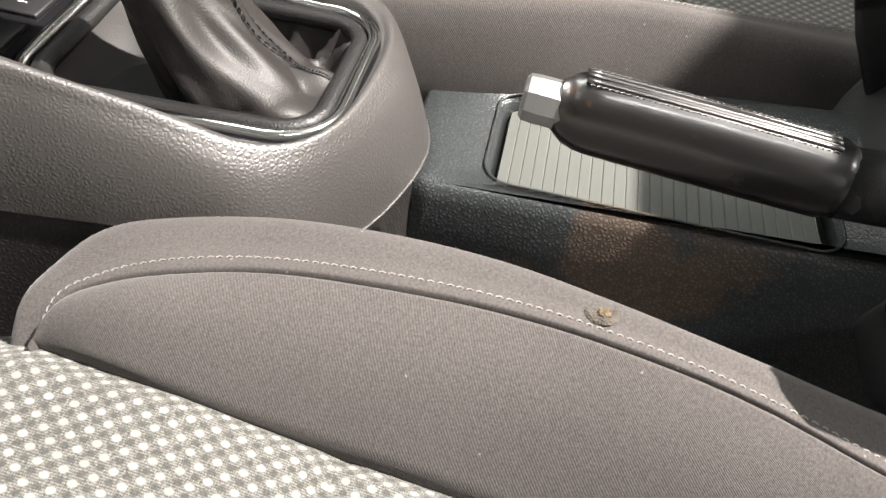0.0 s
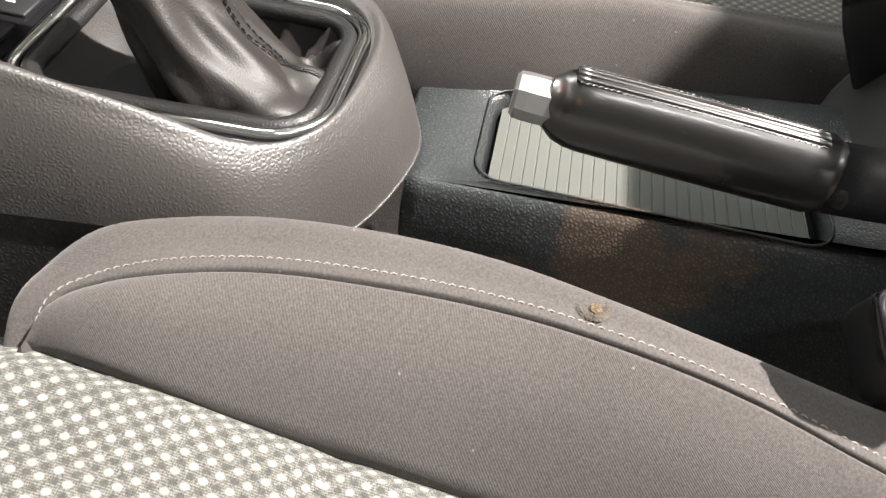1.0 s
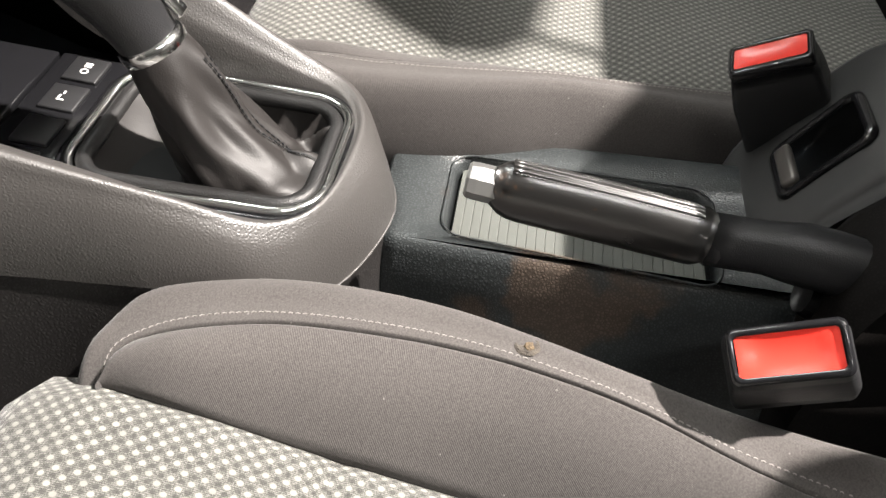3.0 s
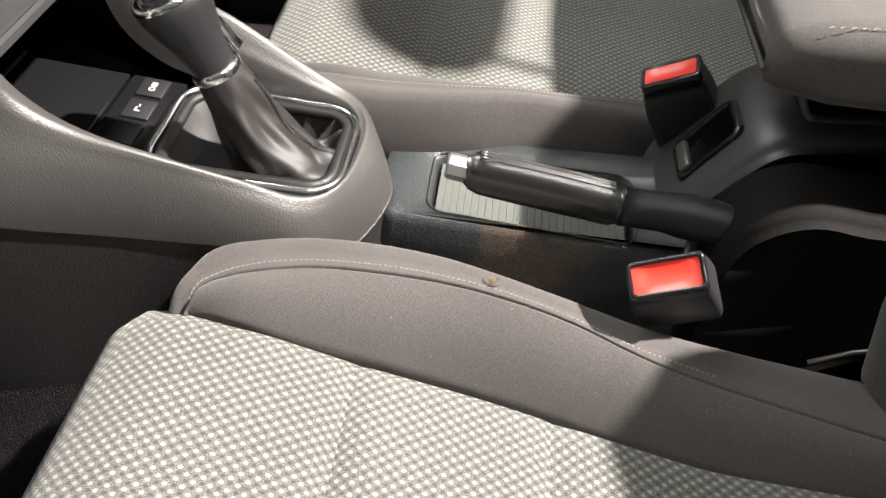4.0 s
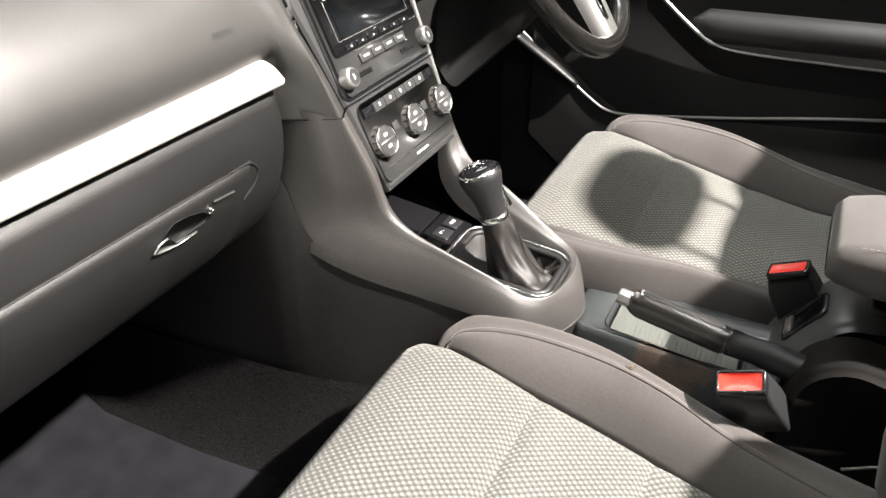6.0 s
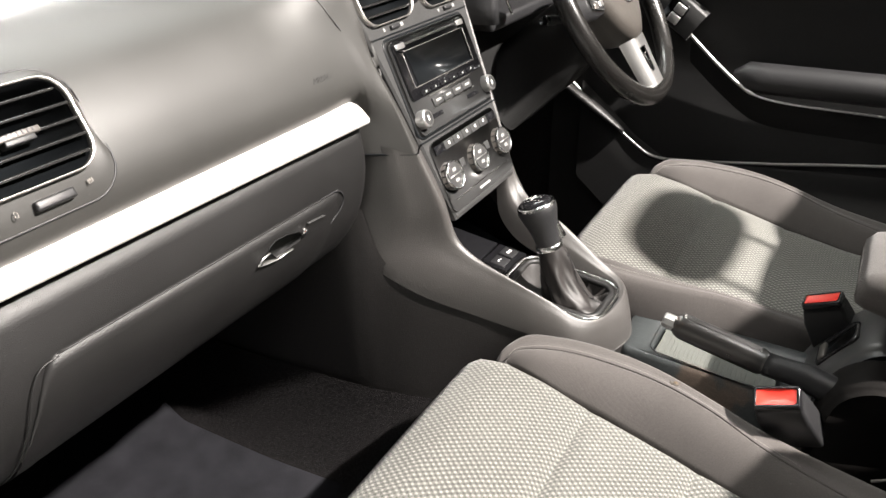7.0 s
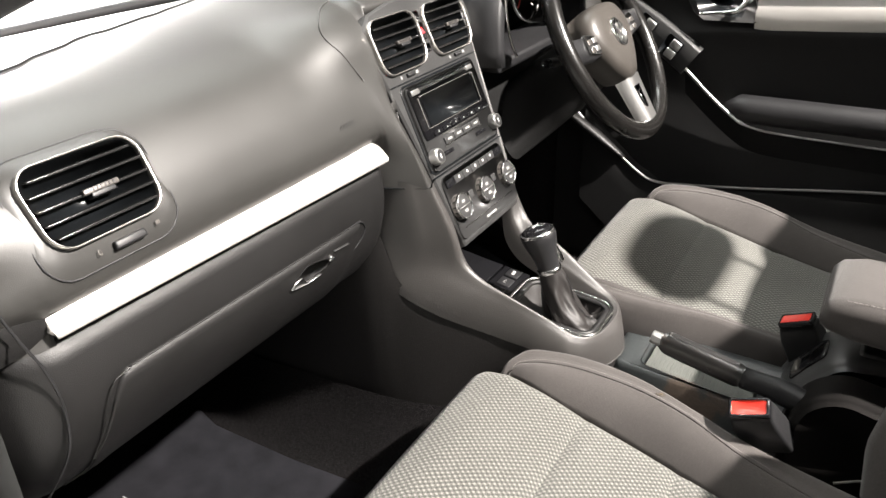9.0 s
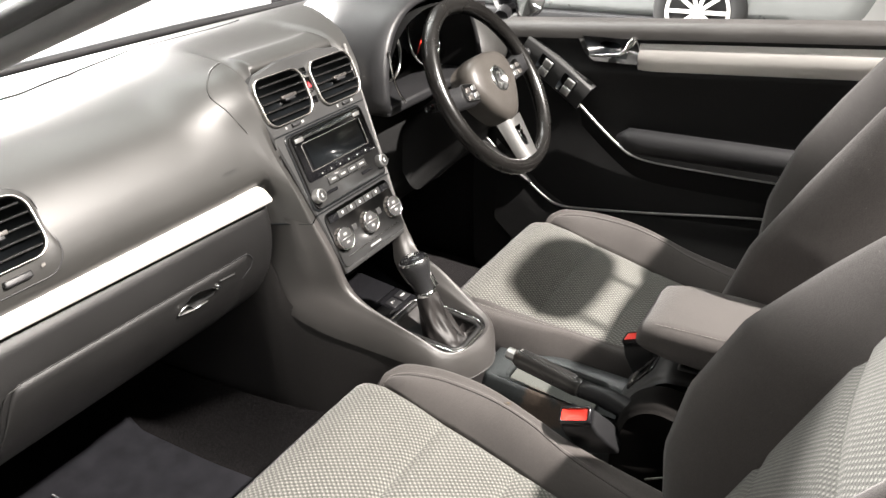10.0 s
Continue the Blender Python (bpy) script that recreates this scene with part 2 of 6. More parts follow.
M = dict(
    dash=mat("dash_soft_plastic", (0.030, 0.0292, 0.0275), 0.43, grain=0.14, scale=800, spec=0.66, var=0.06),
    dash_low=mat("dash_hard_plastic", (0.0095, 0.0092, 0.0092), 0.46, grain=0.35, scale=600, spec=0.45),
    console=mat("console_plastic", (0.041, 0.0380, 0.036), 0.47, grain=0.36, scale=520, spec=0.9, var=0.08),
    panel_low=mat("console_side_plastic", (0.0165, 0.0148, 0.0142), 0.55, grain=0.34, scale=430, spec=0.5, var=0.08),
    # brown patch: a pool of warm light painted into the cover's base colour
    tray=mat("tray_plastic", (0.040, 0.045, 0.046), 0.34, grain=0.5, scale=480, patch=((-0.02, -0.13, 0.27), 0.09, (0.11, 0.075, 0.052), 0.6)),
    rubber=mat("ribbed_rubber", (0.078, 0.082, 0.074), 0.6, grain=0.1, scale=900),
    black=mat("black_plastic", (0.014, 0.014, 0.015), 0.45, grain=0.2, scale=800),
    gloss=mat("gloss_black", (0.008, 0.008, 0.009), 0.12, var=0.05),
    panel=mat("stack_plastic", (0.036, 0.036, 0.036), 0.36, grain=0.15, scale=900),
    leather=mat("black_leather", (0.008, 0.0075, 0.007), 0.26, spec=0.5, var=0.15, vscale=12),
    grip_leather=mat("worn_black_leather", (0.009, 0.0085, 0.008), 0.30, spec=0.9, coat=0.2, var=0.2, vscale=30, patch=((-0.050, -0.098, 0.372), 0.014, (0.05, 0.028, 0.016), 0.7)),
    gaiter=mat("gaiter_leather", (0.014, 0.0122, 0.0115), 0.52, grain=0.16, scale=700, spec=0.4),
    chrome=mat("chrome", (0.75, 0.75, 0.74), 0.16, 1.0, var=0.04),
    silver=mat("brushed_silver", (0.68, 0.66, 0.63), 0.36, 0.5, var=0.04),
    satin=mat("satin_silver", (0.55, 0.55, 0.54), 0.32, 0.9, var=0.05),
    red=mat("red_plastic", (0.75, 0.045, 0.03), 0.3, var=0.06),
    carpet=mat("carpet", (0.019, 0.0175, 0.018), 0.98, grain=1.0, scale=420, var=0.3, vscale=220, spec=0.1),
    mat=mat("floor_mat", (0.011, 0.011, 0.013), 0.98, grain=0.8, scale=700, var=0.3, vscale=25, spec=0.1),
    door=mat("door_plastic", (0.011, 0.011, 0.0112), 0.62, grain=0.3, scale=500, spec=0.3),
    screen=mat("dark_screen", (0.006, 0.007, 0.008), 0.30, var=0.02, spec=0.3),
    wall=mat("painted_wall", (0.075, 0.075, 0.072), 0.8, grain=0.1, scale=60, vscale=2),
    concrete=mat("painted_concrete", (0.42, 0.42, 0.405), 0.45, grain=0.2, scale=80, var=0.1, vscale=1.5),
    mark=mat("grey_print", (0.30, 0.30, 0.29), 0.5, var=0.03),
    knobside=mat("dark_satin", (0.13, 0.12, 0.112), 0.34, 0.6, var=0.08),
    white=mat("white_print", (0.8, 0.8, 0.78), 0.5, var=0.03),
    insert=fabric("dotted_cloth", (0.128, 0.126, 0.116), dot=(0.205, 0.203, 0.184)),
    cloth=fabric("grey_twill_cloth", (0.066, 0.060, 0.057)),
    bezel=mat("vent_silver", (0.62, 0.60, 0.57), 0.25, 0.9, var=0.05),
    knee=mat("knee_plastic", (0.012, 0.012, 0.012), 0.65, grain=0.3, scale=500, spec=0.18),
    carpaint=mat("white_paint", (0.74, 0.74, 0.72), 0.25, coat=0.6, var=0.02),
    carpaint_grey=mat("grey_paint", (0.20, 0.21, 0.21), 0.3, 0.4, coat=0.8, var=0.03),
    tyre=mat("tyre_rubber", (0.015, 0.015, 0.015), 0.8, grain=0.4, scale=90),
    hump=mat("hump_plastic", (0.009, 0.008, 0.0075), 0.8, grain=0.2, scale=500, spec=0.1),
    foam=mat("burnt_foam", (0.14, 0.10, 0.058), 0.95, grain=1.0, scale=500, var=0.5, vscale=300),
    scorch=mat("scorched_cloth", (0.050, 0.042, 0.034), 0.95, grain=1.0, scale=700, var=0.5, vscale=200),
    hazard=mat("hazard_red", (0.55, 0.05, 0.06), 0.4, var=0.05),
    slat=mat("slat_plastic", (0.014, 0.014, 0.014), 0.20, var=0.05, spec=0.7),
    hub=mat("hub_plastic", (0.050, 0.045, 0.040), 0.40, grain=0.2, scale=800),
    thread=mat("grey_thread", (0.19, 0.178, 0.165), 0.8, var=0.1),
)


# ---- mesh helpers ----
def part(name, bm, material, parent=None, label="", smooth=True):
    me = bpy.data.meshes.new(name)
    if smooth:
        for f in bm.faces:
            f.smooth = True
    bm.normal_update()
    bm.to_mesh(me)
    bm.free()
    me.materials.append(material)
    ob = new(name, me)
    ob.parent = parent
    if label:
        ob["label"] = label
    return ob


def thing(name, label, category, group="", kind="", at=(0, 0, 0)):
    ob = new(name)
    ob.empty_display_size = 0.05
    ob.location = at
    return tagged(ob, label, category, group, kind)


def spline(pts, n):
    """n points along a smooth curve through the control points, evenly by parameter."""
    P = [Vector(p) for p in pts]
    P = [2 * P[0] - P[1]] + P + [2 * P[-1] - P[-2]]
    out, segs = [], len(P) - 3
    for i in range(n):
        u = i / (n - 1) * segs
        k = min(int(u), segs - 1)
        t = u - k
        a, b, c, d = P[k : k + 4]
        out.append(0.5 * (2 * b + (c - a) * t + (2 * a - 5 * b + 4 * c - d) * t * t + (3 * b - a - 3 * c + d) * t**3))
    return out


def loft(rings, close=False, caps=False, bm=None):
    """A surface through rows of points, with a UV map in metres."""
    bm = bm or bmesh.new()
    uvl = bm.loops.layers.uv.verify()
    rows = [[bm.verts.new(p) for p in r] for r in rings]
    n = len(rings[0])
    us = [0.0]
    for a, b in zip(rings, rings[1:]):
        us.append(us[-1] + (Vector(b[n // 2]) - Vector(a[n // 2])).length)
    mid = rings[len(rings) // 2]
    vs = [0.0]
    for k in range(n):
        vs.append(vs[-1] + (Vector(mid[(k + 1) % n]) - Vector(mid[k])).length)
    for i in range(len(rows) - 1):
        for k in range(n if close else n - 1):
            q = [(i, k), (i + 1, k), (i + 1, k + 1), (i, k + 1)]
            try:
                f = bm.faces.new([rows[a][b % n] for a, b in q])
            except ValueError:
                continue
            for lp, (a, b) in zip(f.loops, q):
                lp[uvl].uv = (us[a], vs[b])
    if caps:
        for r in (rows[0][::-1], rows[-1]):
            bm.faces.new(r)
    return bm


def solid(bm, thick):
    """Gives a sheet its thickness, away from its normals."""
    bm.normal_update()
    bmesh.ops.solidify(bm, geom=bm.faces[:], thickness=thick)
    return bm


def box(sx, sy, sz, at=(0, 0, 0), bevel=0.003, seg=2, m=None, bm=None, taper=(1, 1)):
    own = bmesh.new()
    bmesh.ops.create_cube(own, size=1)
    for v in own.verts:
        k = v.co.z + 0.5
        v.co = Vector((v.co.x * sx * (1 + (taper[0] - 1) * k), v.co.y * sy * (1 + (taper[1] - 1) * k), v.co.z * sz))
    if bevel:
        bmesh.ops.bevel(own, geom=own.edges[:], offset=bevel, segments=seg, profile=0.6, affect="EDGES")
    own.transform(Matrix.Translation(at) @ (m or Matrix()))
    if bm is None:
        return own
    me = bpy.data.meshes.new("tmp")
    own.to_mesh(me)
    own.free()
    bm.from_mesh(me)
    bpy.data.meshes.remove(me)
    return bm


def lathe(profile, n=28, m=None, bm=None):
    """Turned about z: profile of (radius, z)."""
    rings = [[Vector((r * math.cos(2 * math.pi * k / n), r * math.sin(2 * math.pi * k / n), z)) for k in range(n)] for r, z in profile]
    if m is not None:
        rings = [[m @ p for p in r] for r in rings]
    return loft(rings, close=True, bm=bm)


def sweep(path, radius, n=10, flat=1.0, up=(0, 0, 1), caps=True, bm=None, close=False):
    """A rod along a path; radius: a number or one for each point; flat: its height over its width."""
    P = [Vector(p) for p in path]
    rings = []
    for i, p in enumerate(P):
        if close:
            d = (P[(i + 1) % len(P)] - P[i - 1]).normalized()
        else:
            d = (P[min(i + 1, len(P) - 1)] - P[max(i - 1, 0)]).normalized()
        s = d.cross(Vector(up)).normalized()
        u = s.cross(d)
        r = radius[i] if isinstance(radius, (list, tuple)) else radius
        rings.append([p + s * r * math.cos(2 * math.pi * k / n) + u * r * flat * math.sin(2 * math.pi * k / n) for k in range(n)])
    if close:
        rings.append(rings[0])
    return loft(rings, close=True, caps=caps and not close, bm=bm)


def rounded(w, h, r, n=6):
    """A rounded rectangle as 2D points, counter-clockwise."""
    out = []
    for cx, cy, a0 in ((w / 2 - r, h / 2 - r, 0), (-w / 2 + r, h / 2 - r, 90), (-w / 2 + r, -h / 2 + r, 180), (w / 2 - r, -h / 2 + r, 270)):
        for k in range(n):
            a = radians(a0 + 90 * k / (n - 1))
            out.append((cx + r * math.cos(a), cy + r * math.sin(a)))
    return out


def plate(outline, m, depth, bevel=0.001, bm=None):
    """A flat piece with the 2D outline in the x and z of m, standing depth proud along -y of m."""
    c = Vector((sum(p[0] for p in outline) / len(outline), 0, sum(p[1] for p in outline) / len(outline)))
    def ring(s, y):
        return [m @ Vector((c.x + (p[0] - c.x) * s, y, c.z + (p[1] - c.z) * s)) for p in outline]
    size = max(max(p[0] for p in outline) - min(p[0] for p in outline), 1e-4)
    k = 1 - 2 * bevel / size
    return loft([ring(1, 0), ring(1, -depth + bevel), ring(k, -depth)], close=True, caps=True, bm=bm)


def frame_plate(outer, inner, m, depth, bm=None):
    """A ring between two outlines of equally many points, depth proud along -y of m."""
    def ring(o, y):
        return [m @ Vector((p[0], y, p[1])) for p in o]
    mid = [((a[0] + b[0]) / 2, (a[1] + b[1]) / 2) for a, b in zip(outer, inner)]
    return loft([ring(outer, 0), ring(outer, -depth * 0.5), ring(mid, -depth), ring(inner, -depth * 0.5), ring(inner, 0.004)], close=True, bm=bm)


# ---- garage ----
g = bmesh.new()
bmesh.ops.create_grid(g, x_segments=20, y_segments=20, size=12)
for v in g.verts:
    v.co.z = -0.27
tagged(part("ground", g, M["concrete"]), "pale painted concrete garage floor", "floor", kind="structure")
# unseen walls and ceiling added to close the room, dark to curb bounced light
for nm, sx, sy, at in (("wall_north", 24.4, 0.2, (0, 12.1, 1.6)), ("wall_south", 24.4, 0.2, (0, -12.1, 1.6)), ("wall_east", 0.2, 24, (12.1, 0, 1.6)), ("wall_west", 0.2, 24, (-12.1, 0, 1.6))):
    tagged(part(nm, box(sx, sy, 3.74, at, 0), M["wall"], smooth=False), "unseen dark grey garage wall", "wall", kind="structure")
tagged(part("ceiling", box(24.4, 24.4, 0.2, (0, 0, 3.98), 0), M["wall"], smooth=False), "unseen dark grey garage ceiling", "ceiling", kind="structure")


# ---- seats ----
def lerp_rows(a, b, t):
    return [p.lerp(q, t) for p, q in zip(a, b)]


def insert_half(y):
    return float(np.interp(y, [-0.42, -0.265, -0.16, -0.09, -0.035, 0.02, 0.13], [0.139, 0.151, 0.171, 0.177, 0.181, 0.187, 0.194]))


def insert_z(y):
    return float(np.interp(y, [-0.42, -0.27, -0.16, -0.1, -0.033, 0.03, 0.085, 0.12], [0.25, 0.256, 0.270, 0.284, 0.299, 0.316, 0.325, 0.318]))


SEAT_SEAMS = (-0.032, -0.163)


def cushion_insert(seat, cx, y0, y1, first):
    ys = list(np.linspace(y0, y1, 14))
    rows = []
    def row(y, z, hw, puff, dip=0.0):
        n = 25
        out = []
        for k in range(n):
            s = -1 + 2 * k / (n - 1)
            out.append(Vector((cx + s * hw, y, z + dip * s ** 4 + puff * 0.008 * (1 - s * s) - 0.010 * max(0.0, (abs(s) - 0.94) / 0.06) ** 2)))
        return out
    if first:
        for y, z in ((0.118, 0.12), (0.136, 0.19), (0.145, 0.245), (0.146, 0.28), (0.138, 0.304), (0.128, 0.315)):
            rows.append(row(y, z, 0.196, 0.4))
    for i, y in enumerate(ys):
        e = min(y0 - y, y - y1) if not first else y - y1
        dip = 0.006 * math.exp(-max(e, 0) / 0.004)
        rows.append(row(y, insert_z(y) - dip, insert_half(y) + 0.010, 1.0, dip))
    part("insert_panel", loft(rows), M["insert"], seat, "light grey dotted cloth panel")


def cushion_bolster(seat, cx, side, stitched):
    def W(pts):
        return [Vector((cx + side * p[0], p[1], p[2])) for p in pts]
    n = 48
    A = spline(W([(0.193, 0.084, 0.319), (0.192, 0.072, 0.321), (0.189, 0.05, 0.320), (0.184, 0.0, 0.307), (0.180, -0.06, 0.294), (0.172, -0.14, 0.275), (0.150, -0.265, 0.257), (0.137, -0.42, 0.25)]), n)
    B = spline(W([(0.188, 0.084, 0.312), (0.207, 0.078, 0.329), (0.216, 0.062, 0.334), (0.2225, 0.033, 0.3375), (0.2275, -0.001, 0.338), (0.2275, -0.043, 0.337), (0.225, -0.083, 0.335), (0.2195, -0.1225, 0.331), (0.211, -0.17, 0.321), (0.188, -0.25, 0.302), (0.16, -0.42, 0.272)]), n)
    C = spline(W([(0.182, 0.100, 0.300), (0.204, 0.097, 0.325), (0.2215, 0.0900, 0.332), (0.240, 0.078, 0.336), (0.2495, 0.057, 0.337), (0.2565, 0.012, 0.338), (0.256, -0.035, 0.337), (0.250, -0.080, 0.335), (0.240, -0.122, 0.331), (0.232, -0.165, 0.322), (0.220, -0.25, 0.302), (0.205, -0.42, 0.278)]), n)
    out = []
    for i, p in enumerate(C):
        d = C[min(i + 1, n - 1)] - C[max(i - 1, 0)]
        o = Vector((-d.y, d.x, 0)).normalized() * (1 if side > 0 else -1) * -1
        if o.dot(Vector((side, 0.3, 0))) < 0:
            o = -o
        out.append(o)
    D = [p + o * 0.014 + Vector((0, 0, -0.045)) for p, o in zip(C, out)]
    E = [p + o * 0.012 + Vector((0, 0, -0.10)) for p, o in zip(C, out)]
    F = [Vector((p.x + o.x * 0.004, p.y + o.y * 0.004, 0.13)) for p, o in zip(C, out)]
    across = []
    for t in (0, 0.02, 0.06, 0.13, 0.2, 0.28, 0.36, 0.44, 0.52, 0.6, 0.68, 0.76, 0.84, 0.91, 0.96, 0.985, 1.0):
        puff = 0.009 - (0.0078 * (1 - 2 * t) ** 2 if t < 0.5 else 0.0082 * (2 * t - 1) ** 1.7)
        across.append([p.lerp(q, t) + Vector((0, 0, puff)) for p, q in zip(A, B)])
    across[0] = [p - Vector((0, 0, 0.006)) for p in across[0]]
    across[-1] = [p - Vector((0, 0, 0.0022)) for p in across[-1]]
    def orient(rows):
        return rows if side < 0 else [r[::-1] for r in rows]
    part("bolster_panel", loft(orient(across)), M["cloth"], seat)
    rows = [[] for _ in range(25)]
    for b, c, d, e, f in zip(B, C, D, E, F):
        for r, p in zip(rows, spline([b - Vector((0, 0, 0.0018)), b.lerp(c, 0.03) + Vector((0, 0, 0.0012)), b.lerp(c, 0.10) + Vector((0, 0, 0.0021)), b.lerp(c, 0.40) + Vector((0, 0, 0.002)), c, d, e, f], 25)):
            r.append(p)
    welt = part("bolster_side", loft(orient(rows)), M["cloth"], seat)
    if stitched:
        bm = bmesh.new()
        line = spline([p.lerp(q, 0.20) + Vector((0, 0, 0.0027)) for p, q in zip(B, C)][1:44:2], 1400)
        run, last = 0.0, line[0]
        start = None
        for p in line:
            run += (p - last).length
            last = p
            if run % 0.0036 < 0.0026:
                start = start or p
                end = p
            elif start is not None:
                if (end - start).length > 0.0014:
                    d = end - start
                    sweep([start - Vector((0, 0, 0.0006)), (start + end) / 2, end - Vector((0, 0, 0.0006))], 0.00032, 5, bm=bm)
                start = None
        tagged(part("stitching", bm, M["thread"], welt, "pale grey stitches"), kind="stuff")


def backrest(seat, cx, hinge, lean, top):
    """Reclined backrest: u across, v up along it, w forward."""
    m = Matrix.Translation((cx, hinge[0], hinge[1])) @ Matrix.Rotation(-radians(lean), 4, "X").inverted()
    def half(v):
        return float(np.interp(v, [0, 0.1, 0.3, 0.45, 0.55, top - 0.02, top], [0.225, 0.245, 0.258, 0.232, 0.21, 0.195, 0.165]))
    def bol(v):
        return float(np.interp(v, [0, 0.06, 0.16, 0.28, 0.40, 0.52, top], [0.05, 0.085, 0.108, 0.105, 0.075, 0.04, 0.012]))
    def ins(v):
        return float(np.interp(v, [0, 0.15, 0.35, 0.55, top], [0.155, 0.16, 0.165, 0.15, 0.10]))
    vs = np.linspace(0, top, 34)
    P = lambda u, v, w: m @ Vector((u, w, v))
    for v0, v1 in ((0.0, 0.17), (0.17, 0.36), (0.36, top)):
        rows = []
        for v in np.linspace(v0, v1, 12):
            e = min(v - v0, v1 - v)
            dip = 0.006 * math.exp(-max(e, 0) / 0.006)
            rows.append([P(s * (ins(v) + 0.002), v, -dip + 0.012 * (1 - s * s)) for s in np.linspace(-1, 1, 19)])
        part("back_insert", loft([r[::-1] for r in rows]), M["insert"], seat, "light grey dotted cloth panel")
    for side in (-1, 1):
        rows = []
        for v in vs:
            a, h, b = ins(v), half(v), bol(v)
            ctl = [(a, -0.004), (a + (h - a) * 0.3, b * 0.55), (a + (h - a) * 0.72, b), (h - 0.004, b * 0.80), (h + 0.006, b * 0.25 - 0.01), (h, -0.07), (h - 0.03, -0.105)]
            rows.append(spline([P(side * u, v, w) for u, w in ctl], 15))
        part("back_bolster", loft(rows if side < 0 else [r[::-1] for r in rows]), M["cloth"], seat)
    rows = [[P(s * (half(v) - 0.03), v, -0.105 - 0.01 * (1 - s * s)) for s in np.linspace(-1, 1, 9)] for v in vs]
    part("back_shell", loft(rows), M["black"], seat)
    rows = [[P(s * (half(top) - 0.02), top - 0.003, w) for s in np.linspace(-1, 1, 9)] for w in np.linspace(0.0, -0.105, 5)]
    part("back_top", loft([r[::-1] for r in rows]), M["cloth"], seat)
    return m


def seat(name, cx, label, lean, hinge, top, head):
    s = thing(name, label, "car seat", "front seats", at=(cx, -0.15, 0.06))
    bpy.context.view_layer.update()
    kids = len(scene.collection.objects)
    cushion_insert(s, cx, 0.118, SEAT_SEAMS[0], True)
    cushion_insert(s, cx, SEAT_SEAMS[0], SEAT_SEAMS[1], False)
    cushion_insert(s, cx, SEAT_SEAMS[1], -0.42, False)
    for side in (-1, 1):
        cushion_bolster(s, cx, side, True)
    part("seat_base", box(0.44, 0.50, 0.11, (cx, -0.14, 0.145), 0.02), M["black"], s)
    for dx in (-0.19, 0.19):
        part("seat_rail", box(0.04, 0.62, 0.035, (cx + dx, -0.14, 0.078), 0.004), M["black"], s)
    inner = 1 if cx < 0 else -1
    prof_ = ((0.205, 0.10), (0.216, 0.17), (0.222, 0.235), (0.218, 0.268), (0.205, 0.283))
    cover = [[Vector((cx + inner * (x + 0.004 * math.sin(9 * y)), y, z - 0.05 * max(0.0, (y + 0.24) / 0.12) ** 2 * (z > 0.2))) for y in np.linspace(-0.46, -0.12, 14)] for x, z in prof_]
    part("side_cover", solid(loft(cover if inner > 0 else [r[::-1] for r in cover]), 0.004), M["knee"], s, "black plastic seat side cover")
    part("recliner_rail", sweep([(cx + inner * 0.224, -0.335, 0.284), (cx + inner * 0.224, -0.36, 0.298), (cx + inner * 0.222, -0.40, 0.312)], 0.0016, 8), M["knobside"], s, "bare metal rail edge")
    m = backrest(s, cx, hinge, lean, top)
    if head:
        bm = bmesh.new()
        bmesh.ops.create_cube(bm, size=1)
        bmesh.ops.subdivide_edges(bm, edges=bm.edges[:], cuts=5, use_grid_fill=True)
        for v in bm.verts:
            q = v.co.copy() * 2
            k = (abs(q.x) ** 3 + abs(q.y) ** 3 + abs(q.z) ** 3) ** (1 / 3)
            q = q / k
            v.co = m @ Vector((0.022 + q.x * (0.122 - 0.018 * q.z), q.y * 0.05 + 0.030, 0.758 + q.z * 0.088))
        part("headrest", bm, M["cloth"], s)
        for dx in (-0.07, 0.07):
            part("headrest_post", sweep([m @ Vector((dx, -0.05, top - 0.02)), m @ Vector((dx, 0.01, 0.73))], 0.006), M["chrome"], s)
    for o in s.children:
        o.matrix_parent_inverse = Matrix.Translation((-cx, 0.15, -0.06))
    return s


seat("passenger_seat", -0.345, "grey cloth passenger seat with dotted light panels and a burn hole", 24, (-0.410, 0.27), 0.545, False)
seat("driver_seat", 0.345, "grey cloth driver seat with dotted light panels", 16, (-0.42, 0.27), 0.565, True)

# ---- floor and body ----
rows = []
for y, z in ((-1.2, 0.06), (-0.3, 0.06), (0.3, 0.06), (0.66, 0.07), (0.78, 0.13), (0.92, 0.30), (0.98, 0.60), (0.99, 0.72)):
    rows.append([Vector((x, y, z)) for x in np.linspace(-0.74, 0.74, 13)])
fl = part("floor", loft([r[::-1] for r in rows]), M["carpet"])
tagged(fl, "dark charcoal carpeted car floor", "floor", kind="structure")


